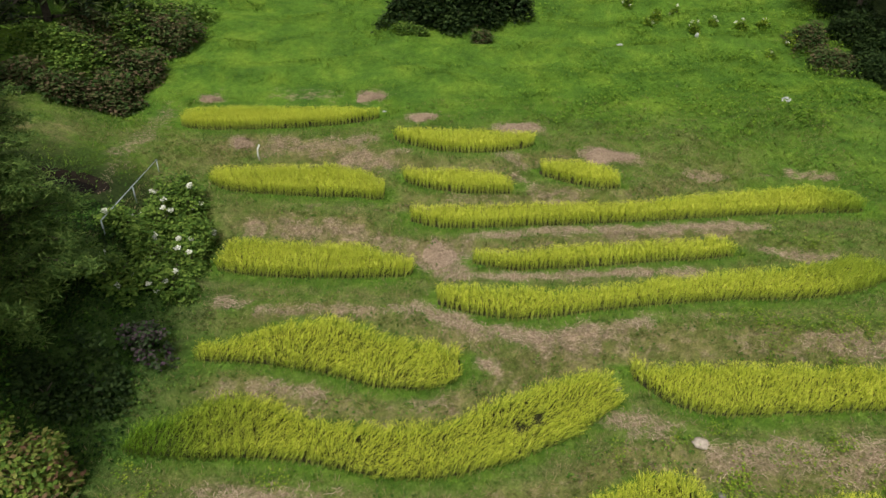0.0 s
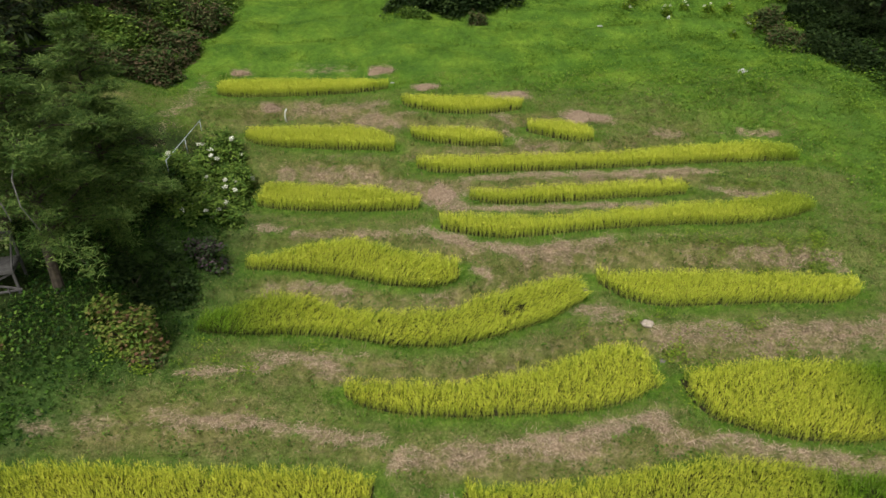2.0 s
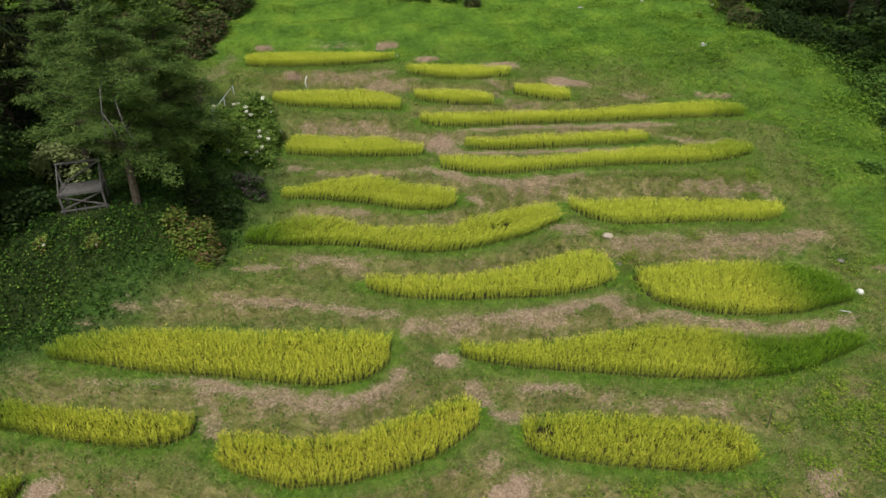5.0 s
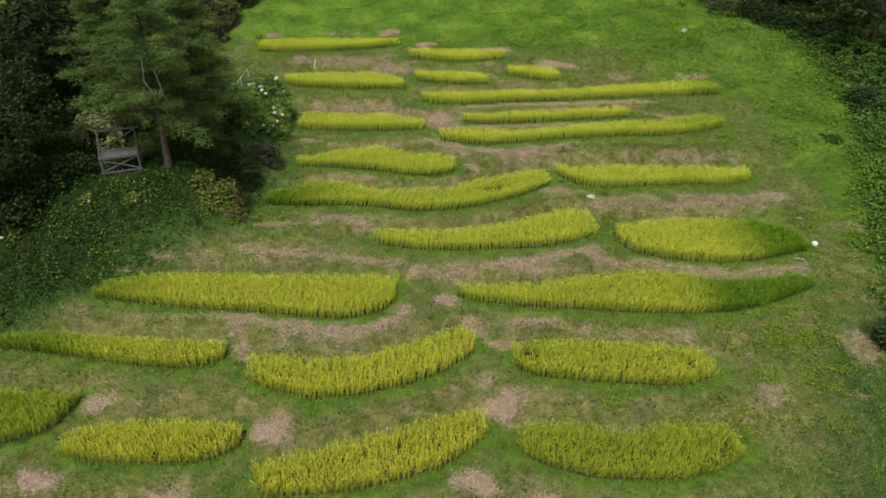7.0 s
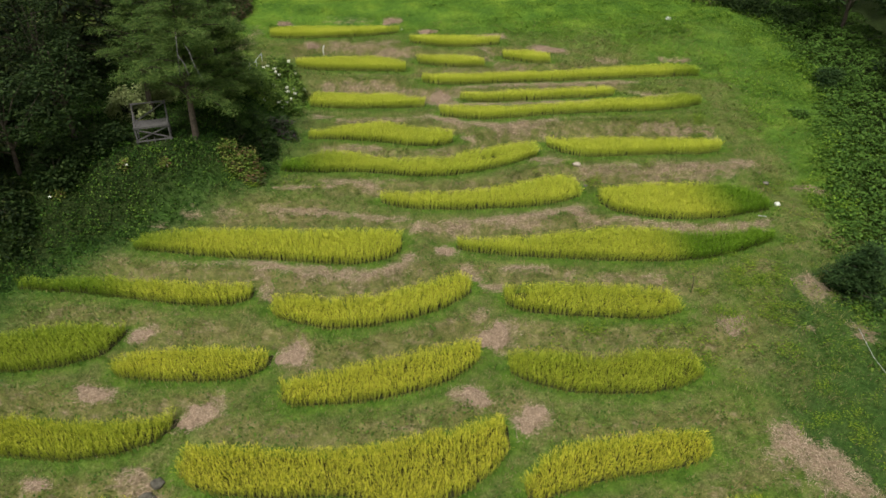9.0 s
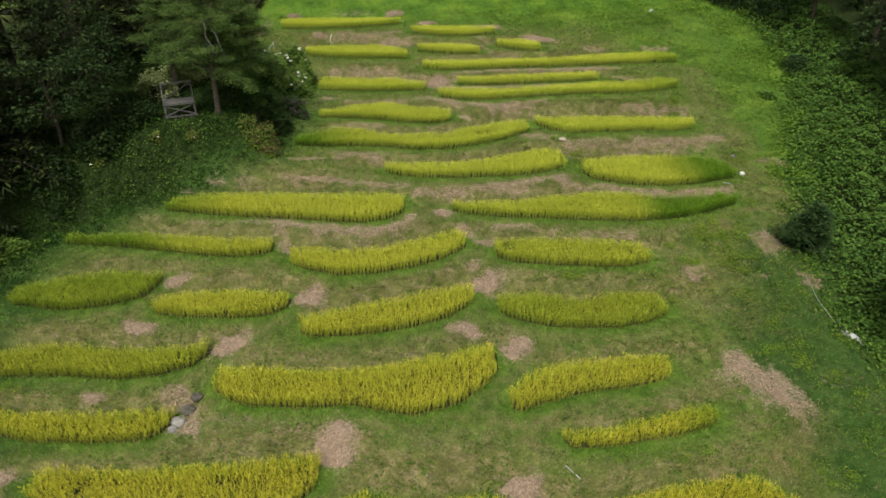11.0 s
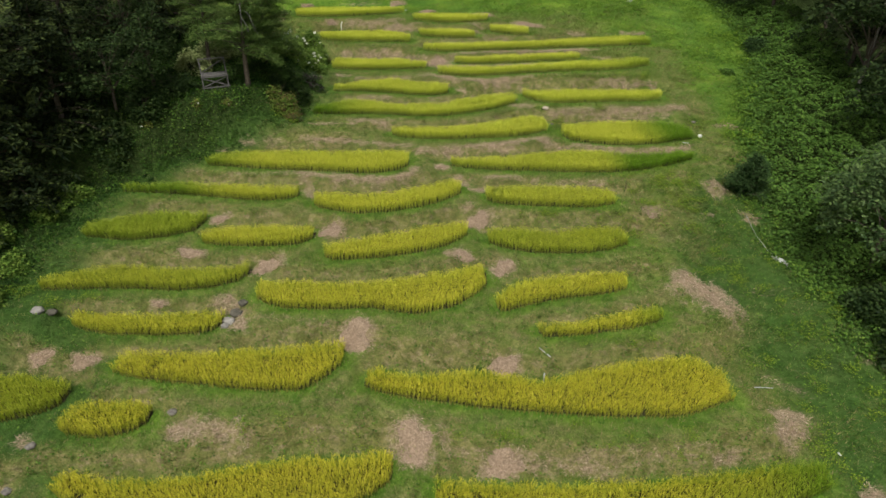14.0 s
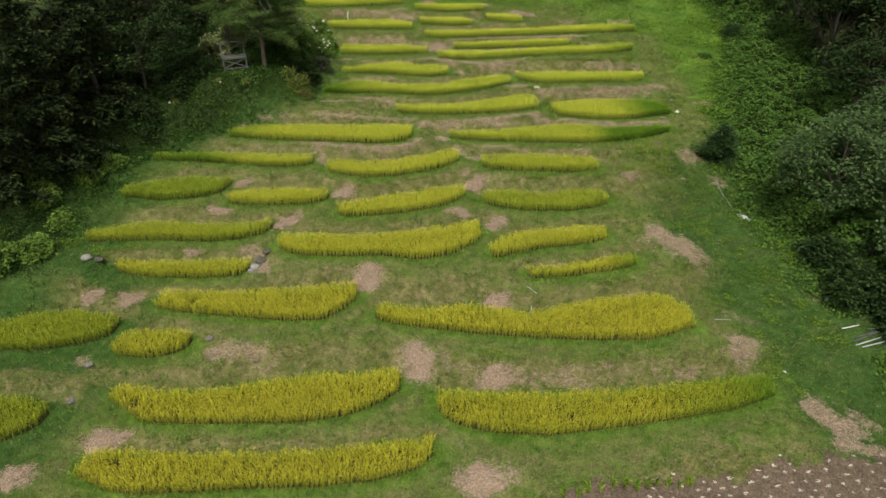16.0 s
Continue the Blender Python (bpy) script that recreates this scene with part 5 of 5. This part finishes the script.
for x, y, r in ((-29.3, 3.9, 1.3), (-30.4, 1.6, 1.1), (-32.2, -1.6, 1.4), (-30.4, -3.6, 1.1), (-30.4, -7.2, 1.6), (-32.6, -8.6, 1.6), (-24.4, 15.6, 1.8), (-26.4, 13.0, 1.9), (-28.6, 9.6, 1.8)):
    shrub(x, y, r, r, r * 0.95, BUSHLEAF if y < 5 else DARKLEAF, "leafy green bush at the wood edge", group="bushes at the wood edge", density=1.5, size=0.24)
for x, y in ((-21.5, 13.0), (-19.1, 13.3), (-25.5, 11.2)):
    shrub(x, y, 0.35, 0.35, 0.5, SHRUBLEAF, "low herb with a single white flower head", "flower", flowers=1, name="flowering_plant", group="white flowers on the bank", density=1.0, size=0.2)
shrub(-24.4, 21.0, 1.9, 1.2, 2.1, PALELEAF, "pale yellow-green hedge behind the lookout", "hedge", density=1.4, size=0.24)
shrub(-22.4, 23.4, 1.9, 1.4, 2.0, PALELEAF, "pale yellow-green bush behind the lookout", "hedge", density=1.3, size=0.24)

# ---- east thicket ----
x, y = spread(145000, 22, 44, -24, 48)
edge = east_edge(y)
m = mounds(x, y, 0.95)
ok = (x > edge + rng.normal(0, 0.45, len(x))) & (rng.random(len(x)) < 0.2 + m) & (x < edge + 15) & ~((x < 29.2) & (np.abs(y + 15.8) < 1.5))
x, y, m, edge = x[ok], y[ok], m[ok], edge[ok]
rise = np.clip(0.25 + (x - edge) * 0.35, 0.15, 1.7)
z = land(x, y) + rise * (0.35 + 0.65 * m) - 0.35 * rng.random(len(x)) ** 3 + 0.03
tagged(leaf_cover("thicket", x, y, z, 0.25, VINELEAF, None, 0.4), "dense tangle of green vines and brambles on the slope", "thicket", "", "stuff")
# lighter creepers that spill over the thicket's edge on to the turf
y = rng.uniform(-20, 24, 5200)
x = east_edge(y) + rng.normal(-0.3, 0.55, len(y)) + 0.5 * np.sin(y * 1.3)
ok = (mounds(x, y, 0.8) > 0.5) & (np.abs(y + 15.8) > 1.5)
x, y = x[ok], y[ok]
tagged(leaf_cover("creepers", x, y, land(x, y) + rng.uniform(0.05, 0.4, len(x)), 0.2, BANKCLOVER), "light green creepers along the thicket's edge", "weeds", "", "stuff")
for x, y, r in ((28.2, -8.8, 1.9), (28.6, -12.4, 2.1), (29.6, -16.0, 1.8), (30.8, -13.4, 2.3), (30.6, -9.6, 2.2)):
    shrub(x, y, r, r, r * 1.1, DARKLEAF, "dense dark bush at the thicket's lower edge", group="bushes at the thicket's edge", density=1.2, size=0.27)
for x, y, r, h in ((24.7, 4.6, 1.7, 3.3),):
    pine(x, y, h, r, "dark bushy juniper at the thicket's edge", DARKNEEDLE, 0.0, 0.0, 12, 0.0, 0.3, "juniper", "juniper", 0.9)
shrub(35.2, 30.0, 1.4, 1.4, 1.5, DARKNEEDLE, "round dark bush above the thicket", density=1.8, size=0.22)
shrub(30.2, 25.0, 0.7, 0.7, 0.6, VINELEAF, "small green bush above the thicket", density=1.6, size=0.22)
broadleaf(29.6, -4.6, 8.5, 4.6, "large dark broad-leaved tree leaning over the slope", TREELEAF, 0.02, 220, 44, 0.30)
broadleaf(34.5, -1.0, 9.5, 4.6, "large dark broad-leaved tree in the thicket", TREELEAF, 0.05, 170, 40, 0.32)
broadleaf(33.0, -11.5, 8.0, 4.2, "dark broad-leaved tree by the lower slope", TREELEAF, 0.02, 170, 40, 0.32)
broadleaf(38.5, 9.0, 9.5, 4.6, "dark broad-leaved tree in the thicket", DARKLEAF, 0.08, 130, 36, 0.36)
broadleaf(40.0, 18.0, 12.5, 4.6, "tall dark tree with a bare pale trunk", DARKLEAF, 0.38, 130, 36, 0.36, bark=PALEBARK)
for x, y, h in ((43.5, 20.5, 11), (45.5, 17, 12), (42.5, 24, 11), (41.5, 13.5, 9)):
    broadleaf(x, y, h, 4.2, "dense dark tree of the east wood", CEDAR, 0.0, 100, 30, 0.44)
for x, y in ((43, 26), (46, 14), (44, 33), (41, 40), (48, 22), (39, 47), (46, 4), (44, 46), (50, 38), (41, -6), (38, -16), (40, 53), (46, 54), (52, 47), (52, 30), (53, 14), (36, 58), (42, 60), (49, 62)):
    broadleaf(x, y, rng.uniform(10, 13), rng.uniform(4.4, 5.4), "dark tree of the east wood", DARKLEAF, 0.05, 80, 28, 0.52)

# ---- meadow head ----
for x, y, rx, ry, rz in ((-3.2, 58.2, 2.2, 1.8, 2.6), (0.2, 58.6, 2.8, 2.2, 3.6), (3.6, 58.2, 2.4, 2.0, 3.0), (6.2, 59.4, 2.0, 1.8, 2.4), (1.6, 56.8, 1.8, 1.2, 1.8)):
    shrub(x, y, rx, ry, rz, DARKLEAF, "dark spreading bush at the meadow's head", group="dark bushes at the meadow's head", density=0.9, size=0.36)
shrub(-2.6, 55.9, 1.2, 0.9, 1.1, BUSHLEAF, "light green bush in front of the dark ones", density=1.5)
shrub(3.3, 54.6, 0.95, 0.8, 1.0, REDLEAF, "small reddish bush in front of the dark ones", density=1.6, size=0.2)
for x, y, r in ((31.2, 51.0, 2.0), (33.0, 48.6, 2.2), (34.5, 46.0, 2.3), (35.5, 51.5, 2.4), (30.4, 54.4, 1.7), (34.0, 55.5, 2.4), (37.5, 43.5, 2.4), (37.8, 47.5, 2.6), (38.5, 52.0, 2.6), (36.0, 59.0, 2.6)):
    shrub(x, y, r, r, r * 0.85, REDLEAF if r < 2.1 else DARKLEAF, "brownish leafy shrub beside the meadow" if r < 2.1 else "dark leafy shrub beside the meadow", group="shrubs beside the meadow", density=1.4)
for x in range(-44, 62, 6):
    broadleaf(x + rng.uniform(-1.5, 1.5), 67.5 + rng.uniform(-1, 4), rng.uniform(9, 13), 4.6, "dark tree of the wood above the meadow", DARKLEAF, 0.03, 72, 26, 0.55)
for x, y, h in ((20.7, 60.0, 0.9), (25.9, 57.4, 0.9), (21.7, 56.6, 0.8), (18.7, 58.2, 0.7), (17.8, 57.2, 0.6), (29.0, 54.2, 0.6), (26.9, 52.9, 0.6), (27.9, 57.6, 0.8), (23.6, 57.8, 0.6), (16.6, 60.5, 0.8)):
    shrub(x, y, 0.42, 0.4, h, WEED, "tall meadow plant with white flower heads", "flower", flowers=3, name="flowering_plant", group="white flowers on the meadow", density=1.2, size=0.2)


# ---- lookout ----
def beam(bm, a, b, w, h):
    """A squared timber from a to b."""
    a, b = Vector(a), Vector(b)
    d = (b - a).normalized()
    s = d.cross(Vector((0, 0, 1)))
    s = (s if s.length > 0.05 else Vector((1, 0, 0))).normalized()
    u = s.cross(d).normalized()
    rings = []
    for p in (a, b):
        rings.append([bm.verts.new(p + s * w / 2 * i + u * h / 2 * j) for i, j in ((-1, -1), (1, -1), (1, 1), (-1, 1))])
    for k in range(4):
        bm.faces.new((rings[0][k], rings[0][(k + 1) % 4], rings[1][(k + 1) % 4], rings[1][k]))
    bm.faces.new(rings[0][::-1])
    bm.faces.new(rings[1])
    bmesh.ops.recalc_face_normals(bm, faces=bm.faces)


def timber(name, parent, a, b, w=0.09, h=0.09, mat=None):
    bm = bmesh.new()
    beam(bm, a, b, w, h)
    bmesh.ops.bevel(bm, geom=list(bm.edges), offset=0.008, segments=1, affect="EDGES")
    return part(name, bm, mat or OLDWOOD, parent)


def lookout():
    x, y = -20.95, 16.9
    z = float(land(x, y)) + 0.15
    t = empty("lookout_stand", x, y, z, 20)
    hw, hd, deck, top = 1.1, 0.75, 1.05, 2.3
    for sx in (-1, 1):
        timber("post", t, (sx * hw, -hd, -0.8), (sx * hw, -hd, deck + 0.05), 0.11, 0.11)
        timber("post", t, (sx * hw, hd, -0.8), (sx * hw, hd, top), 0.11, 0.11)
        timber("side_rail", t, (sx * hw, -hd, deck), (sx * hw, hd, top - 0.1), 0.07, 0.09)
        timber("side_beam", t, (sx * hw, -hd, deck - 0.1), (sx * hw, hd, deck - 0.1), 0.08, 0.10)
    timber("front_beam", t, (-hw - 0.08, -hd - 0.07, deck - 0.02), (hw + 0.08, -hd - 0.07, deck - 0.02), 0.06, 0.16)
    timber("foot_beam", t, (-hw - 0.12, -hd - 0.07, 0.06), (hw + 0.14, -hd - 0.07, 0.06), 0.07, 0.10)
    timber("brace", t, (-hw, -hd - 0.03, 0.92), (hw, -hd - 0.03, 0.12), 0.05, 0.09)
    timber("brace", t, (-hw, -hd + 0.03, 0.12), (hw, -hd + 0.03, 0.92), 0.05, 0.09)
    for px in (-0.45, 0.05, 0.72):
        timber("picket", t, (px, -hd - 0.12, -0.15), (px, -hd - 0.12, 0.30), 0.05, 0.05)
    timber("back_rail", t, (-hw - 0.08, hd + 0.02, top), (hw + 0.08, hd + 0.02, top), 0.08, 0.11)
    timber("back_brace", t, (-hw, hd - 0.04, deck), (hw, hd - 0.04, top - 0.05), 0.05, 0.08)
    for i in range(9):
        py = -hd + 0.08 + i * (2 * hd - 0.1) / 8.5
        timber("deck_plank", t, (-hw, py, deck + 0.02 + 0.004 * (i % 3)), (hw, py, deck + 0.02), 0.145, 0.03)
    tagged(t, "weathered grey timber lookout stand with crossed braces on the bank", "lookout")


lookout()


# ---- small things ----
def stone(x, y, r, label, mat=ROCK, flat=0.7):
    z = float(land(x, y))
    bm = bmesh.new()
    bmesh.ops.create_icosphere(bm, subdivisions=3, radius=r)
    k = Vector((x, y, 1.0))
    for v in bm.verts:
        n = noise.noise(v.co * (1.6 / r) + k)
        v.co = Vector((v.co.x * 1.15, v.co.y, v.co.z * flat)) * (1 + 0.28 * n + 0.08 * noise.noise(v.co * (5 / r)))
    ob = part("stone", bm, mat, None, "", True)
    ob.location = (x, y, z + r * flat * 0.35)
    tagged(ob, label, "stone", "stones on the terraces")


stone(9.95, 17.5, 0.27, "pale flat stone beside the water channel", CLOD, 0.6)
stone(-26.4, -8.2, 0.36, "pale grey boulder with dark patches", ROCK)
stone(-25.7, -8.0, 0.30, "mossy dark boulder beside the pale one", DARKROCK)
for x, y, r, m in ((-14.2, -8.5, 0.34, ROCK), (-13.9, -7.7, 0.36, DARKROCK), (-13.5, -7.2, 0.28, DARKROCK), (-14.3, -9.0, 0.22, ROCK)):
    stone(x, y, r, "grey stone in a small pile at the plot's end" if m is ROCK else "dark stone in a small pile at the plot's end", m)
for x, y, r in ((-15.5, -15.6, 0.24), (-22.5, -17.5, 0.24), (-23.0, -19.5, 0.24), (10.4, 15.9, 0.14), (7.5, 20.7, 0.14), (24.0, 16.3, 0.22)):
    stone(x, y, r, "weathered grey stone half sunk in the grass", MIDROCK, 0.55)



def tube(name, pts, radius, mat, label, category, sides=8, group=""):
    """A round rod through pts, lying or standing where they say."""
    o = Vector(pts[0])
    bm = bmesh.new()
    limb(bm, [tuple(Vector(p) - o) for p in pts], [radius] * len(pts), sides)
    ob = part(name, bm, mat, None, "", True)
    ob.location = o
    return tagged(ob, label, category, group)


def on(x, y, up=0.03):
    return (x, y, float(land(x, y)) + up)


def lath():
    """The bent white lath that stands in the bank."""
    z = float(land(-11.9, 38.4))
    tube("marker_lath", [(-11.9, 38.4, z - 0.1), (-11.98, 38.4, z + 0.4), (-11.95, 38.4, z + 0.75), (-11.8, 38.4, z + 1.05)], 0.055, WHITE, "bent white plastic marker lath standing in the bank", "marker")


lath()
tube("white_rod", [on(18.2, -13.5), on(19.3, -13.6, 0.06)], 0.026, SHEET, "thin white plastic rod lying in the grass", "rod")
tube("white_rod", [on(5.5, -11.7, 0.05), on(6.1, -12.3, 0.05)], 0.035, SHEET, "short pale stick lying on the bank", "stick")
tube("marker_peg", [on(5.55, -13.6, -0.1), on(5.55, -13.6, 0.75)], 0.03, SHEET, "short white peg at the edge of a rice plot", "peg")
tube("dry_stalk", [on(14.5, 4.3, -0.05), on(14.55, 4.35, 0.6), on(14.45, 4.3, 1.2)], 0.02, BARK, "thin bare brown stalk standing in the grass", "stalk", 5)
for x, y, l, a, m in ((26.0, -15.1, 1.1, 3, WHITE), (27.4, -15.4, 1.0, -4, OLDWOOD), (26.3, -16.4, 2.6, 10, SHEET), (26.2, -16.15, 2.3, 14, OLDWOOD), (26.6, -16.6, 2.4, 6, SHEET), (26.5, -15.9, 1.4, 9, OLDWOOD)):
    b = (x + l * math.cos(radians(a)), y + l * math.sin(radians(a)))
    tube("pole", [on(x, y, 0.12), on(*b, 0.14)], 0.042, m, "pale weathered pole lying in a stack by the thicket", "pole", 8, "stack of poles")


def crumpled(name, x, y, rx, ry, h, label, category, turn=0.0):
    """A crumpled white sheet: a ridged, closed skin."""
    z = float(land(x, y))
    bm = bmesh.new()
    bmesh.ops.create_icosphere(bm, subdivisions=3, radius=1.0)
    for v in bm.verts:
        n = noise.noise(v.co * 2.1 + Vector((x, y, 0)))
        m = noise.noise(v.co * 5.0 + Vector((y, x, 0)))
        k = 1 + 0.5 * n + 0.3 * abs(m)
        v.co = Vector((v.co.x * rx * k, v.co.y * ry * k, max(v.co.z, -0.2) * h * k))
    ob = part(name, bm, SHEET, None)
    ob.matrix_world = pose(x, y, z + 0.05, 0, 0, turn)
    return tagged(ob, label, category)


crumpled("tarpaulin", 24.6, 44.6, 0.36, 0.24, 0.22, "crumpled white tarpaulin lying in the meadow", "tarpaulin")
crumpled("plastic_bag", 14.6, 53.8, 0.24, 0.15, 0.10, "small white plastic bag lying in the meadow", "bag")
crumpled("plastic_bag", 21.5, 55.6, 0.15, 0.15, 0.3, "small white plastic bag hanging in the meadow plants", "bag")
crumpled("plastic_bag", 24.4, -2.5, 0.2, 0.58, 0.14, "white plastic sheet twisted along a cord", "bag", 28)
crumpled("paper_scrap", 21.3, -17.7, 0.07, 0.11, 0.05, "small white scrap lying in the grass", "scrap", 20)
crumpled("paper_scrap", -4.3, 44.7, 0.14, 0.08, 0.06, "small white scrap beside a rice plot", "scrap")
bm = bmesh.new()
bmesh.ops.create_uvsphere(bm, u_segments=20, v_segments=12, radius=0.21)
for v in bm.verts:
    v.co.z *= 0.9
    if v.co.z < -0.12:
        v.co.z = -0.12
ball = part("float", bm, WHITE, None, "", True)
ball.location = on(23.63, 13.42, 0.12)
tagged(ball, "round white plastic float lying beside a rice plot", "float")
cord = [on(23.4, 1.9, 0.25), on(23.75, 0.4, 0.2), on(24.1, -1.2, 0.12), on(24.4, -2.6, 0.15), on(24.65, -3.7, 0.06)]
tube("cord", cord, 0.013, SHEET, "pale cord stretched along the thicket's edge", "cord", 5)
for a, b in (((21.3, 11.4), (21.8, 11.2)),):
    tube("pipe_piece", [on(*a, 0.06), on(*b, 0.08)], 0.03, SHEET, "short pale pipe piece lying by a rice plot", "pipe", 8)


def handrail():
    """The pale rail on posts along the path above the flowering bushes."""
    a, b = Vector(on(-17.75, 36.6, 0)), Vector(on(-16.1, 26.4, 0))
    thing = empty("handrail", *a)
    n = 3
    tops = []
    for i in range(n):
        q = a.lerp(b, i / (n - 1))
        g = q - a
        bm = bmesh.new()
        limb(bm, [tuple(g - Vector((0, 0, 0.2))), tuple(g + Vector((0, 0, 0.85)))], (0.03, 0.03), 8)
        part("post", bm, BLUEPIPE, thing, "", True)
        tops.append(tuple(g + Vector((0, 0, 0.82))))
    bm = bmesh.new()
    limb(bm, tops, [0.026] * n, 8)
    part("rail", bm, BLUEPIPE, thing, "", True)
    tagged(thing, "pale blue-grey pipe handrail on posts beside the path", "handrail")


handrail()


def dark_pit():
    """The dark pit in the meadow corner: a darkened earth rim that slopes down to a black floor."""
    x, y = -21.0, 32.4
    z = float(land(x, y))
    thing = empty("pool", x, y, z)
    n = 32
    bm = bmesh.new()
    rings = []
    for k, drop in ((1.35, 0.04), (1.1, 0.09), (0.9, 0.06)):
        ring = []
        for t in np.linspace(0, 2 * math.pi, n, endpoint=False):
            px, py = 1.45 * k * math.cos(t) * (1 + 0.14 * math.sin(3 * t)), 0.95 * k * math.sin(t) * (1 + 0.12 * math.sin(2 * t + 1))
            ring.append(bm.verts.new((px, py, float(land(x + px, y + py)) - z + drop)))
        rings.append(ring)
    for a, b in zip(rings, rings[1:]):
        for i in range(n):
            bm.faces.new((a[i], a[(i + 1) % n], b[(i + 1) % n], b[i]))
    part("rim", bm, PITRIM, thing, "", True)
    # a black sheet as the pit's floor, coloured for the dark inside
    bm = bmesh.new()
    bm.faces.new([bm.verts.new((1.38 * math.cos(t) * (1 + 0.14 * math.sin(3 * t)), 0.9 * math.sin(t) * (1 + 0.12 * math.sin(2 * t + 1)), float(land(x + 1.38 * math.cos(t), y + 0.9 * math.sin(t))) - z + 0.075)) for t in np.linspace(0, 2 * math.pi, n, endpoint=False)])
    part("water", bm, PITBLACK, thing)
    tagged(thing, "small dark pit under the pine, its shade put into a black floor and rim", "pool")


dark_pit()


# ---- tilled field at the hill's foot ----
def wisp(x, y):
    """A ragged wisp of straw mulch: short stalks that cling together."""
    z0 = float(land(x, y))
    v, f = [(0.0, 0.0, 0.025)], []
    for i in range(int(rng.integers(13, 20))):
        k = int(rng.integers(0, len(v)))
        b = np.array(v[k])
        a = rng.uniform(0, 6.28)
        d = np.array((math.cos(a) * 1.3, math.sin(a) * 0.7)) * 0.12 * rng.uniform(0.5, 1.2) - b[:2] * 0.45
        w = np.array((-d[1], d[0])) * 0.13
        for q in (b[:2] + d * 0.5 - w, b[:2] + d, b[:2] + d * 0.5 + w):
            v.append((q[0], q[1], float(land(x + q[0], y + q[1])) - z0 + rng.uniform(0.02, 0.05)))
        n = len(v)
        f.append((k, n - 3, n - 2, n - 1))
    ob = link("straw_wisp", raw_mesh("straw_wisp", np.array(v), np.array(f)), PALESTRAW)
    ob.location = (x, y, z0)
    tagged(ob, "pale wisp of straw mulch on tilled soil", "straw wisp", "wisps on the tilled field")


for r in range(15):
    for k in range(19):
        u, v = 8.8 + k * 0.78 + r * 0.3, -24.9 - r * 0.43 + k * 0.075
        u, v = u + rng.normal(0, 0.06), v + rng.normal(0, 0.04)
        if in_field(np.array([u]), np.array([v]))[0] and rng.random() > 0.1:
            wisp(u, v)
def sprout():
    """A young plant: a short stem and pointed leaves."""
    bits = []
    for i in range(9):
        a = rng.uniform(0, 6.28)
        v, f = strip((0, 0, 0.04 * i), (math.cos(a), math.sin(a)), rng.uniform(0.2, 0.3), 0.085, rng.uniform(0.5, 0.9), 3)
        bits.append((v, f, np.full(len(v), 0.5)))
    return gather(bits)


SEED = [sprout() for i in range(4)]
for k in range(12):
    u, v = 5.6 + k * 0.62, -26.9 + k * 0.09 + rng.normal(0, 0.06)
    ob = sow("seedling", SEED, np.array([0.0]), np.array([0.0]), np.array([0.0]), np.array([rng.uniform(1.5, 2.1)]), WEED)
    ob.location = on(u, v, 0.0)
    tagged(ob, "young light green seedling in tilled soil", "seedling", "row of seedlings")
